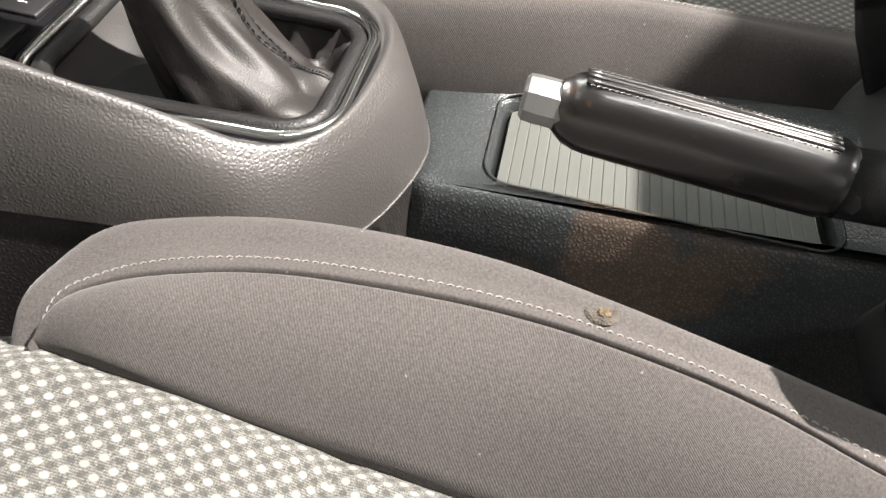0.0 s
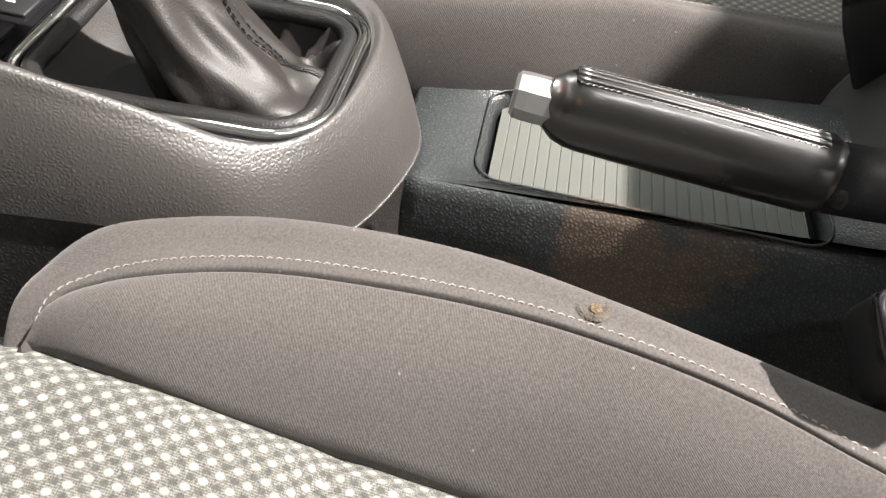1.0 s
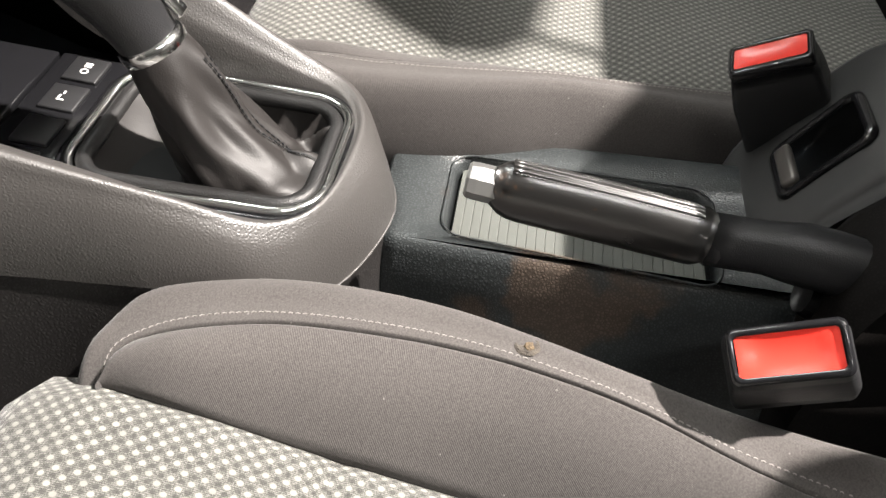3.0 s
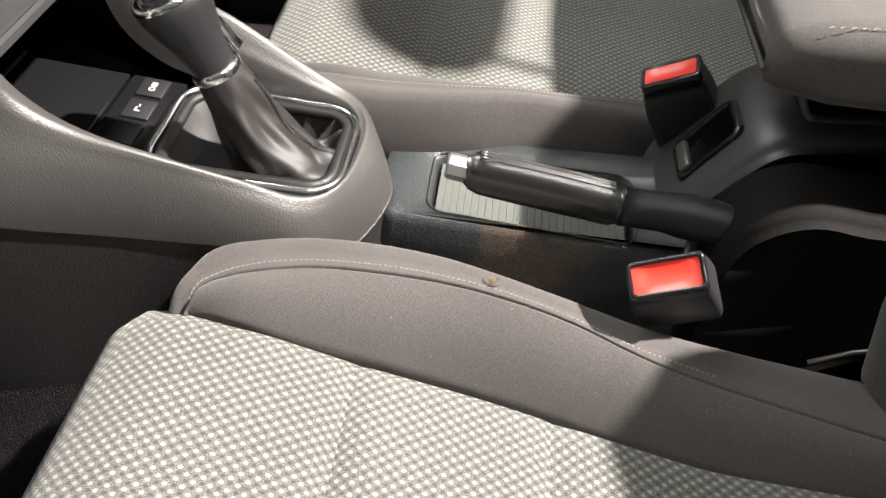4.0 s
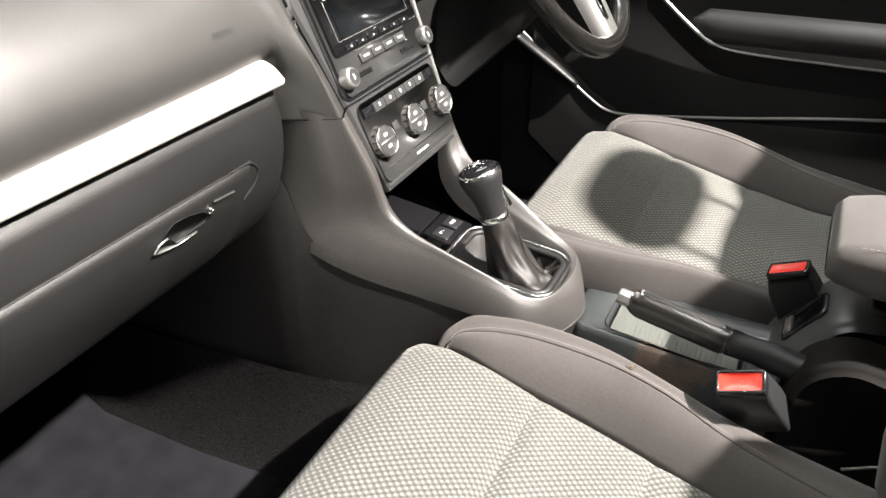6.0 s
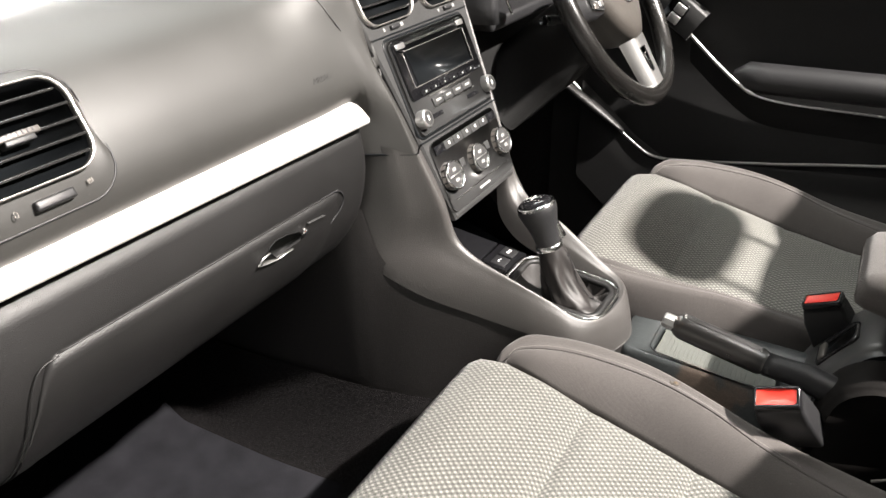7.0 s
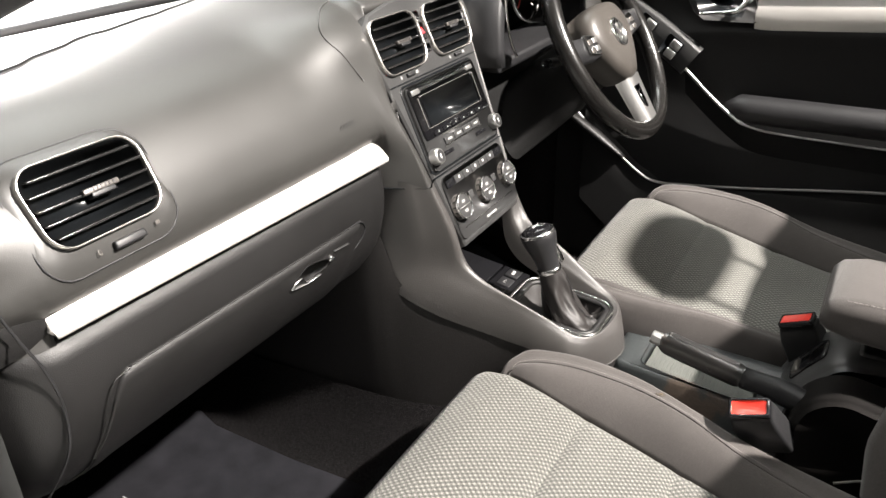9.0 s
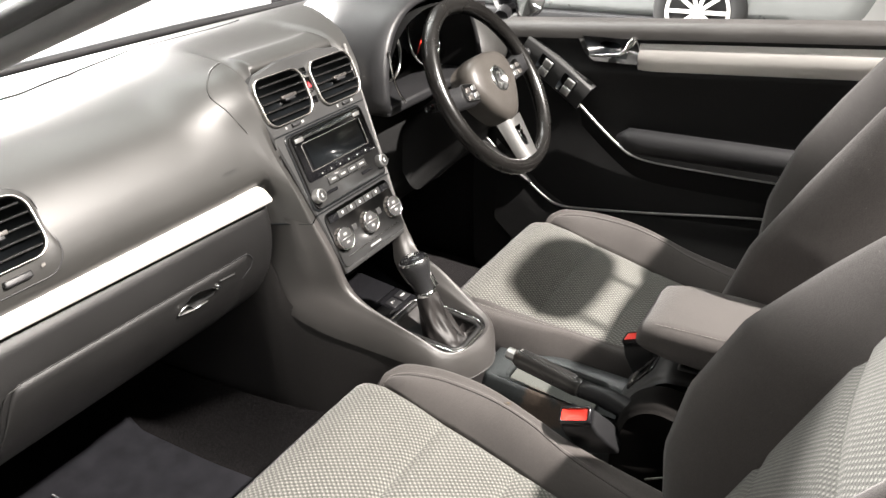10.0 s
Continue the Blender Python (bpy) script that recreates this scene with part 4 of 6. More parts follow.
def buckle(label, a, b, top):
    t = thing("seat_belt_buckle", label, "buckle", "seat belt buckles")
    a, b, top = Vector(a), Vector(b), Vector(top)
    ex = a.normalized()
    up = b.cross(a).normalized()
    if up.z < 0:
        up = -up
    ey = up.cross(ex)
    m = Matrix(((ex.x, ey.x, up.x, top.x), (ex.y, ey.y, up.y, top.y), (ex.z, ey.z, up.z, top.z), (0, 0, 0, 1)))
    def put(name, bm, material, lab="", parent=None):
        bm.transform(m)
        return part(name, bm, material, parent or t, lab)
    body = put("buckle_body", loft([[Vector((x, y - dy, z)) for x, y in rounded(w, h, 0.005)] for z, w, h, dy in ((-0.108, 0.050, 0.030, 0.003), (-0.100, 0.056, 0.036, 0.004), (-0.060, 0.058, 0.037, 0.005), (-0.024, 0.055, 0.033, 0.004), (-0.012, 0.0515, 0.028, 0.001), (-0.006, 0.049, 0.025, 0))], close=True, caps=True), M["black"])
    put("button_rim", frame_rim(0.049, 0.025, 0.043, 0.0185), M["gloss"], "", body)
    put("release_button", dished(0.042, 0.018), M["red"], "red release button", body)
    put("slot", box(0.030, 0.0010, 0.002, (0.0, SLOT, 0.0006), 0.0005), M["screen"], "", body)
    put("stalk", sweep([(0.0, 0, -0.09), (0.0, 0.0, -0.13), (0.0, 0.0, -0.18)], [0.013, 0.011, 0.011], 10, flat=0.5, up=(0, 1, 0)), M["black"])
    return t


def frame_rim(w, h, iw, ih):
    o, i = rounded(w, h, 0.004), rounded(iw, ih, 0.003)
    R = lambda pts, z: [Vector((x, y, z)) for x, y in pts]
    return loft([R(o, -0.010), R(o, 0.0005), R(i, 0.0018), R(i, -0.004)], close=True)


def dished(w, h):
    rows = []
    for j in range(7):
        v = -1 + 2 * j / 6
        rows.append([Vector((w / 2 * u, h / 2 * v, 0.0006 - 0.0026 * max(0, 1 - (u * 1.15) ** 4) * max(0, 1 - v * v))) for u in np.linspace(-1, 1, 13)])
    return loft([r[::-1] for r in rows])


buckle("black seat belt buckle with red release button beside the passenger seat", (0, -0.041, 0.0150), (-0.016, -0.004, -0.0105), (-0.1225, -0.2265, 0.3595))
buckle("black seat belt buckle with red release button beside the driver seat", (-0.008, -0.041, 0.021), (-0.02, -0.004, -0.001), (0.100, -0.2475, 0.3700))

# ---- dashboard ----
dash = thing("dashboard", "dark grey soft plastic dashboard with silver trim strip", "dashboard")
PROFILE = [(0.290, 0.632), (0.276, 0.640), (0.269, 0.655), (0.273, 0.680), (0.2945, 0.720), (0.335, 0.760), (0.40, 0.786), (0.50, 0.798), (0.64, 0.790), (0.80, 0.757), (0.90, 0.73)]


HOODED = [(0.352, 0.774), (0.340, 0.780), (0.330, 0.788), (0.331, 0.797), (0.345, 0.804)]


def pad_profile(x):
    e = max(0.0, (abs(x) - 0.64) / 0.07)
    k0 = min(1.0, max(0.0, (0.120 - abs(x)) / 0.015))
    mid = k0 * k0 * (3 - 2 * k0)
    rise = math.exp(-((x / 0.20) ** 4))
    hood = math.exp(-(((x - 0.345) / 0.2) ** 4))
    k1 = min(1.0, max(0.0, (0.275 - abs(x)) / 0.14))
    near = k1 * k1 * (3 - 2 * k1) * (1 - mid)
    prof = []
    for k, (y, z) in enumerate(PROFILE):
        up_ = z + 0.020 * rise * (5 <= k <= 7) + 0.03 * hood * (5 <= k <= 7) - 0.02 * e * e * (k > 4)
        back = y + 0.16 * hood * (k <= 4) + 0.06 * hood * (k == 5) + 0.012 * e * (k < 4)
        if k < 5:
            back, up_ = back + (HOODED[k][0] - back) * mid, up_ + (HOODED[k][1] - up_) * mid
        elif k == 5:
            back, up_ = back + 0.035 * mid, up_ + 0.028 * mid
        if k in (4, 5, 6):
            face = ((0.2925, 0.724), (0.3135, 0.772), (0.352, 0.806))[k - 4]
            share = near * (1.0, 0.9, 0.62)[k - 4]
            back, up_ = back + (face[0] - back) * share, up_ + (face[1] - up_) * share
        prof.append(Vector((x, back, up_)))
    return prof


# lower rows of the pad where it rolls round the end of the strip and runs down into the console
FLANK_S = [0, 0.15, 0.30, 0.42, 0.55, 0.75, 1.0, 1.15]
FLANK = [
    [(-0.225, 0.290, 0.632), (-0.190, 0.288, 0.634), (-0.168, 0.287, 0.630), (-0.156, 0.287, 0.605), (-0.152, 0.286, 0.5675), (-0.139, 0.257, 0.5675), (-0.1215, 0.2215, 0.5675), (-0.102, 0.231, 0.5675)],
    [(-0.225, 0.276, 0.640), (-0.188, 0.276, 0.642), (-0.162, 0.276, 0.641), (-0.152, 0.275, 0.630), (-0.147, 0.271, 0.610), (-0.138, 0.256, 0.605), (-0.126, 0.2365, 0.605), (-0.107, 0.247, 0.605)],
    [(-0.225, 0.269, 0.655), (-0.192, 0.2688, 0.656), (-0.170, 0.268, 0.656), (-0.160, 0.2665, 0.653), (-0.153, 0.264, 0.645), (-0.143, 0.258, 0.642), (-0.131, 0.251, 0.640), (-0.113, 0.263, 0.640)],
    [(-0.225, 0.273, 0.680), (-0.200, 0.273, 0.680), (-0.182, 0.273, 0.680), (-0.172, 0.2725, 0.680), (-0.163, 0.272, 0.680), (-0.150, 0.270, 0.680), (-0.136, 0.2695, 0.680), (-0.120, 0.281, 0.680)],
]


def pad_column(x):
    prof = pad_profile(x)
    if x < -0.652:
        e = max(0.0, (-x - 0.655) / 0.06)
        prof[0] = Vector((x, 0.2765 + 0.05 * e * e, 0.602))
        prof[1] = Vector((x, 0.2815 + 0.02 * e, 0.628))
    if -0.225 < x < -0.12:
        t = (x + 0.225) / 0.0913
        for k in range(4):
            prof[k] = Vector([float(np.interp(t, FLANK_S, [p[c] for p in FLANK[k]])) for c in range(3)])
    return prof


columns = sorted(set(list(np.linspace(-0.71, -0.6525, 12)) + list(np.linspace(-0.6515, -0.226, 52)) + list(np.linspace(-0.2249, -0.1201, 44)) + list(np.linspace(-0.1199, 0.74, 90))))
part("dash_pad", loft([spline(pad_column(x), 48)[::-1] for x in columns]), M["dash"], dash)
part("flank_joint", sweep(spline([Vector(p) + Vector((0, 0, -0.0012)) for p in FLANK[0][4:7]], 20), 0.0014, 6), M["screen"], dash)


def on_pad(x, u, off=0.0):
    """A point of the pad: u from 0 at its lower edge to 1 at the windscreen, lifted by off."""
    prof = spline(pad_column(x), 101)
    i = min(max(int(u * 100), 1), 99)
    d = prof[i + 1] - prof[i - 1]
    nrm = Vector((0, -d.z, d.y)).normalized()
    return prof[i] + nrm * off


crease = [(-0.120, 0.372), (-0.150, 0.362), (-0.178, 0.344), (-0.189, 0.331), (-0.189, 0.320), (-0.182, 0.309), (-0.173, 0.300), (-0.165, 0.290)]


def pad_at(x, y):
    """The height of the pad over a place of the plan."""
    prof = spline(pad_column(x), 161)[40:]
    return min(prof, key=lambda p: abs(p.y - y))


part("demister_slot", sweep([pad_at(x, 0.567 - 0.5 * (x + 0.07) ** 2) for x in np.linspace(-0.60, 0.12, 30)], 0.0022, 6), M["black"], dash)
part("hood_crease", sweep(spline([pad_at(x, y) + Vector((0, 0, 0.0002)) for x, y in crease], 60), 0.0013, 6), M["dash"], dash)
# cowl and windscreen seal
part("screen_seal", sweep([(x, 0.815 - 0.05 * (x / 0.7) ** 2, 0.762) for x in np.linspace(-0.70, 0.72, 24)], 0.010, 8), M["black"], dash)
# silver strip
rows = []
for x in list(np.linspace(-0.657, -0.636, 10)) + list(np.linspace(-0.62, -0.20, 16)) + list(np.linspace(-0.19, -0.163, 14)):
    t = (x + 0.657) / 0.494
    el, er = x + 0.657, -0.163 - x
    shut = math.sqrt(max(0.0, 1 - (1 - min(1, el / 0.013, er / 0.016)) ** 2))
    under = math.sqrt(max(0.0, 1 - (1 - min(1, el / 0.013, er / 0.010)) ** 2))
    zc, hh = 0.6245 + 0.005 * (1 - t), 0.0165
    yy = 0.263 + 0.010 * (1 - t)
    top, bot = (-0.3 + 1.3 * shut, -0.36 - 0.64 * under) if t > 0.5 else (0.10 + 0.90 * shut, -0.15 - 0.85 * under)
    top = max(top, bot + 0.05)
    rows.append([Vector((x, yy + 0.012 * s + 0.003 * s * s + 0.045 * max(0.0, -0.48 - s) ** 1.5, zc + s * hh)) for s in np.linspace(bot, top, 15)])
part("trim_strip", solid(loft(rows), 0.008), M["silver"], dash, "satin silver trim strip")


part("strip_bed", loft([[Vector((x, y, z)) for x in (-0.715, -0.158)] for y, z in ((0.286, 0.611), (0.277, 0.632), (0.286, 0.655))]), M["dash_low"], dash)


def lower_y(z):
    return float(np.interp(z, [0.375, 0.385, 0.405, 0.43, 0.46, 0.49, 0.52, 0.55, 0.575, 0.606, 0.619], [0.450, 0.405, 0.362, 0.328, 0.302, 0.284, 0.272, 0.267, 0.267, 0.272, 0.300]))


def lower_row(x, zs, off=0.0):
    e = max(0.0, (-x - 0.655) / 0.06)
    r = min(1.0, max(0.0, (x + 0.176) / 0.024))
    return [Vector((x, lower_y(z) + 0.05 * e * e + 0.022 * (1 - math.sqrt(1 - 0.98 * r * r)) + off, z)) for z in zs]


ZS = [0.619, 0.613, 0.606, 0.593, 0.575, 0.555, 0.535, 0.51, 0.49, 0.465, 0.44, 0.417, 0.395, 0.383, 0.375]
part("lower_face", loft([(lower_row(x, ZS) + [Vector((x, 0.55, 0.395))])[::-1] for x in list(np.linspace(-0.715, -0.19, 30)) + list(np.linspace(-0.186, -0.152, 12))]), M["dash_low"], dash)


def lid_top(x):
    return 0.5535 + 0.0045 * (-x - 0.3) / 0.3


rows = []
for x in list(np.linspace(-0.635, -0.60, 9)) + list(np.linspace(-0.58, -0.252, 14)) + list(np.linspace(-0.248, -0.222, 6)):
    fade = min(1.0, max(0.0, (-0.222 - x) / 0.03))
    zt = lid_top(x) - 0.10 * (max(0, (-x - 0.60)) / 0.035) ** 2.2
    zs = np.linspace(zt, 0.392, 12)
    rows.append([Vector((x, lower_y(zt) + 0.001, zt))] + lower_row(x, zs, 0.0006 - 0.0038 * fade))
lid = part("glovebox_lid", loft([r[::-1] for r in rows]), M["dash_low"], dash, "dark grey glovebox lid")
part("lid_edge", sweep(spline([Vector((x, lower_y(lid_top(x)) - 0.0026, lid_top(x))) for x in np.linspace(-0.60, -0.25, 12)], 60), 0.0010, 6), M["dash_low"], lid)
part("lid_groove", sweep(spline([Vector((x, lower_y(z) - off, z)) for x, z, off in ((-0.262, 0.5535, 0.0026), (-0.248, 0.5525, 0.0018), (-0.232, 0.5515, 0.0006), (-0.222, 0.548, 0.0002), (-0.2145, 0.540, 0), (-0.213, 0.532, 0), (-0.220, 0.521, 0), (-0.234, 0.510, 0))], 40), 0.0012, 6), M["black"], lid)
part("edge_curve", sweep(spline([Vector((x, lower_y(z) - 0.0028, z)) for x, z in ((-0.60, 0.5565), (-0.618, 0.553), (-0.628, 0.535), (-0.634, 0.50), (-0.640, 0.45), (-0.645, 0.41))], 30), 0.0009, 6), M["dash_low"], lid)
ML = Matrix.Translation((-0.305, 0.2693, 0.518)) @ Matrix.Rotation(radians(11), 4, "X")
pocket = [(-0.051, 0.010), (-0.045, 0.0170), (-0.036, 0.0215), (-0.018, 0.0200), (0.003, 0.0140), (0.0095, 0.0080), (0.005, 0.0010), (-0.035, -0.0005), (-0.046, 0.0030)]
part("latch_pocket", plate(pocket, ML, 0.0012, 0.0003), M["knee"], lid)
tip = [(-0.064, 0.0030), (-0.057, 0.0092), (-0.046, 0.0112), (-0.041, 0.0060), (-0.036, 0.0006), (-0.008, -0.0018), (-0.008, -0.0026), (-0.036, -0.0026), (-0.056, 0.0010)]
part("latch_handle", plate(tip, ML @ Matrix.Translation((0, -0.0012, 0)), 0.002, 0.0005), M["satin"], lid, "silver latch tip")
part("latch_bar", box(0.031, 0.003, 0.0018, (0, 0, 0), 0.0006), M["panel"], lid).matrix_world = ML @ Matrix.Translation((0.033, -0.0012, 0.0165)) @ Matrix.Rotation(radians(5.5), 4, "Y")
part("lock", lathe([(0.0042, 0), (0.0042, 0.002), (0.0034, 0.003), (0.0, 0.003)], 20, m=ML @ Matrix.Translation((0.0138, 0, 0.0092)) @ Matrix.Rotation(radians(90), 4, "X")), M["chrome"], lid, "chrome lock barrel")
part("lock_slot", box(0.006, 0.002, 0.0018, (0, 0, 0), 0.0003), M["screen"], lid).matrix_world = ML @ Matrix.Translation((0.0138, -0.0034, 0.0092)) @ Matrix.Rotation(radians(-35), 4, "Y")
part("under_panel", loft([[Vector((x, y, z)) for x in (-0.715, -0.15)] for y, z in ((0.54, 0.396), (0.99, 0.45))]), M["black"], dash)
# end cap and its joint
part("end_joint", sweep(spline([(-0.700, 0.285, 0.70), (-0.690, 0.268, 0.645), (-0.676, 0.2635, 0.60), (-0.668, 0.268, 0.55), (-0.672, 0.278, 0.50), (-0.69, 0.31, 0.44)], 40), 0.0014, 6), M["black"], dash)
part("end_cap", loft([[Vector((-0.718, y, z)) for y in (0.28, 0.5, 0.8)] for z in (0.75, 0.62, 0.40)]), M["dash_low"], dash)
# embossed word on the pad
font = bpy.data.curves.new("airbag_word", "FONT")
font.body, font.size, font.extrude = "AIRBAG", 0.0092, 0.0002
txt = new("airbag_word", font)
txt.data.materials.append(M["panel"])
txt.matrix_world = Matrix.Translation((-0.243, 0.2722, 0.678)) @ Matrix.Rotation(radians(72), 4, "X")
txt.parent = dash

# driver side lower dash
rows = [[Vector((x, y, z)) for x in np.linspace(0.15, 0.735, 9)] for y, z in ((0.42, 0.70), (0.34, 0.66), (0.305, 0.60), (0.31, 0.50), (0.34, 0.42), (0.45, 0.40), (0.98, 0.5))]
part("knee_panel", loft(rows), M["knee"], dash)


# ---- air vents ----
def lean_frame(at, lean, yaw=0.0):
    """x across, z up the face, -y out of it; leaning back by lean degrees."""
    return Matrix.Translation(at) @ Matrix.Rotation(radians(yaw), 4, "Z") @ Matrix.Rotation(radians(-lean), 4, "X")


def vent(parent, m, w, h, slats, flip=1):
    o, i = rounded(w, h, h * 0.28), rounded(w - 0.0038, h - 0.0038, h * 0.265)
    k = lambda pts: [(x * (1 + 0.06 * z / h), z) for x, z in pts]
    o, i = k(o), k(i)
    fr = part("air_vent", frame_plate(o, i, m, 0.0075), M["bezel"], parent, "air vent with silver surround")
    # the vent has no cavity; a near-black plate paints its inner shade
    part("vent_dark_plate", plate(i, m, 0.0012, 0.0003), M["screen"], fr)
    for j in range(slats):
        z = -h / 2 + h * (j + 1) / (slats + 1)
        wid = w - 0.010 - 0.010 * (abs(z) > h * 0.3)
        s = part("slat", box(wid, 0.008, 0.0022, (0, 0, 0), 0.0007), M["slat"], fr)
        s.matrix_world = m @ Matrix.Translation((0, -0.0048, z)) @ Matrix.Rotation(radians(16), 4, "X")
    tab = part("vent_tab", box(w * 0.30, 0.007, 0.0052, (0, 0, 0), 0.0012), M["knobside"], fr)
    tab.matrix_world = m @ Matrix.Translation((0.004, -0.009, 0.0))
    for j in range(7):
        rib = part("tab_rib", box(0.0012, 0.0016, 0.0034, (0, 0, 0), 0), M["black"], tab, smooth=False)
        rib.matrix_world = m @ Matrix.Translation((0.004 + w * 0.034 * (j - 3), -0.0122, 0.0006))
    tab2 = part("tab_grip", box(w * 0.20, 0.010, 0.0045, (0, 0, 0), 0.001), M["black"], fr)
    tab2.matrix_world = m @ Matrix.Translation((0.004, -0.008, -0.0045))
    return fr


MV = lean_frame((-0.576, 0.2925, 0.7200), 30)


def on_vent(u, w, off):
    """The place of the pad that lies behind (u, w) of the vent's plane, lifted by off."""
    q, n = MV @ Vector((u, 0, w)), (MV.to_3x3() @ Vector((0, 1, 0))).normalized()
    prof = spline(pad_column(q.x), 601)[90:420]
    p = min(prof, key=lambda p: abs((p.y - q.y) * n.z - (p.z - q.z) * n.y))
    return Vector((q.x, p.y, p.z)) - n * off


ring_out = [(a, b - 0.006) for a, b in rounded(0.146, 0.114, 0.028)]
ring_in = rounded(0.121, 0.075, 0.022)
edge = [on_vent(a, b, 0.0004) for a, b in ring_out]
rim_ = [MV @ Vector((a, 0.0005, b)) for a, b in ring_in]
face_ = [[p.lerp(q, f) - (MV.to_3x3() @ Vector((0, 1, 0))) * 0.0012 * math.sin(math.pi * f) for p, q in zip(edge, rim_)] for f in (0, 0.25, 0.55, 1)]
part("vent_bezel", loft(face_, close=True), M["dash"], dash)
part("vent_joint", sweep(edge + edge[:1], 0.0011, 6), M["black"], dash)
vent(dash, MV, 0.123, 0.078, 5)
part("vent_wheel", box(0.034, 0.007, 0.008, (0, 0, 0), 0.002), M["black"], dash).matrix_world = MV @ Matrix.Translation((0.010, 0.0012, -0.051))
part("vent_mark", sweep([MV @ Vector((-0.0225 + 0.0014 * math.cos(a), 0.0002, -0.0505 + 0.0024 * math.sin(a))) for a in np.linspace(0, 2 * math.pi, 15)], 0.0004, 5), M["knobside"], dash)
for dx, dz, w in ((-0.0018, 0, 0.001), (0, 0.0008, 0.001), (0.0018, 0.0016, 0.001)):
    part("vent_mark", box(w, 0.0008, 0.0036, (0, 0, 0), 0), M["knobside"], dash, smooth=False).matrix_world = MV @ Matrix.Translation((0.043 + dx, 0.0002, -0.0485 + dz * 0.5))
vent(dash, lean_frame((0.605, 0.318, 0.712), 24), 0.135, 0.072, 5)

# ---- centre stack ----
UP = Vector((0, 0.392, 0.920))
OUT = Vector((0, -0.920, 0.392))
MS = Matrix(((1, 0, 0, 0), (0, -OUT.y, UP.y, 0.206), (0, -OUT.z, UP.z, 0.522), (0, 0, 0, 1)))
stack = thing("centre_stack", "dark plastic centre stack with air vents, radio and climate controls", "centre stack")
S = lambda x, y, z: MS @ Matrix.Translation((x, y, z))
half = [(0.088, -0.055), (0.096, 0.0), (0.103, 0.06), (0.113, 0.13), (0.126, 0.21), (0.130, 0.245), (0.127, 0.272), (0.105, 0.290), (0.05, 0.299)]
outline = half + [(-x, z) for x, z in half[::-1]]
part("stack_panel", plate(outline, S(0, 0.026, 0), 0.026, 0.003), M["panel"], stack, smooth=False)
part("stack_underside", box(0.19, 0.11, 0.02, (0, 0, 0), 0.004), M["black"], stack).matrix_world = Matrix.Translation((0, 0.262, 0.463))
part("panel_joint", box(0.206, 0.002, 0.0022, (0, 0, 0), 0), M["screen"], stack, smooth=False).matrix_world = S(0, -0.0004, 0.054)
part("vent_joint", box(0.240, 0.002, 0.0016, (0, 0, 0), 0), M["screen"], stack, smooth=False).matrix_world = S(0, -0.0004, 0.190)
for x in (-0.067, 0.067):
    vent(stack, S(x, 0.0, 0.2425), 0.114, 0.078, 5)
    part("vent_wheel", box(0.020, 0.005, 0.0055, (0, 0, 0), 0.0015), M["black"], stack).matrix_world = S(x + 0.004, -0.0015, 0.1975)
    for dx, w in ((-0.019, 0.003), (0.021, 0.006)):
        part("vent_mark", box(w, 0.0006, 0.0042, (0, 0, 0), 0), M["mark"], stack, smooth=False).matrix_world = S(x + dx, -0.0004, 0.1975)
hz = part("hazard_button", plate(rounded(0.015, 0.026, 0.003), S(0, 0, 0.247), 0.0024, 0.0006), M["panel"], stack)
part("hazard_triangle", plate([(-0.0052, -0.0045), (0.0052, -0.0045), (0.0, 0.0055)], S(0, -0.0025, 0.247), 0.0006, 0.0002), M["hazard"], hz, "red hazard triangle", smooth=False)
for z in (0.270, 0.222):
    part("blank_button", plate(rounded(0.015, 0.012, 0.002), S(0, 0, z), 0.0018, 0.0005), M["gloss"], stack)
# radio
rd = part("radio", plate(rounded(0.200, 0.124, 0.010), S(0, 0.002, 0.122), 0.006, 0.002), M["panel"], stack, "car radio with dark display")
part("radio_gap", frame_plate(rounded(0.206, 0.130, 0.012), rounded(0.199, 0.123, 0.010), S(0, 0.0, 0.122), 0.0012), M["screen"], rd)
part("display_frame", plate(rounded(0.186, 0.076, 0.006), S(0, -0.004, 0.143), 0.0025, 0.0008), M["gloss"], rd)
part("display", plate(rounded(0.142, 0.046, 0.003), S(0.0, -0.0064, 0.143), 0.0012, 0.0004), M["screen"], rd, "dark unlit display")
for z, w in ((0.1655, 0.150), (0.1195, 0.156), (0.1035, 0.112)):
    part("chrome_line", box(w, 0.0016, 0.0009, (0, 0, 0), 0.0003), M["bezel"], rd, "thin bright line").matrix_world = S(0.0, -0.0070 if z > 0.11 else -0.0056, z)
for x in (-0.078, 0.078):
    part("display_edge", box(0.0012, 0.0016, 0.044, (0, 0, 0), 0.0003), M["bezel"], rd).matrix_world = S(x, -0.0068, 0.1425)
part("disc_slot", box(0.150, 0.003, 0.0035, (0, 0, 0), 0.0008), M["chrome"], rd).matrix_world = S(0.0, -0.0062, 0.1735)
for x, w in ((-0.078, 0.020), (0.076, 0.018)):
    part("corner_button", box(w, 0.003, 0.007, (0, 0, 0), 0.001), M["satin"], rd).matrix_world = S(x, -0.0066, 0.1730)
for k in range(6):
    b = part("preset_button", box(0.0225, 0.003, 0.0058, (0, 0, 0), 0.0008), M["gloss"], rd)
    b.matrix_world = S(-0.060 + k * 0.0243, -0.0066, 0.1105)
    part("button_mark", box(0.0026, 0.0006, 0.0022, (0, 0, 0), 0), M["mark"], b, smooth=False).matrix_world = S(-0.060 + k * 0.0243, -0.0083, 0.1105)
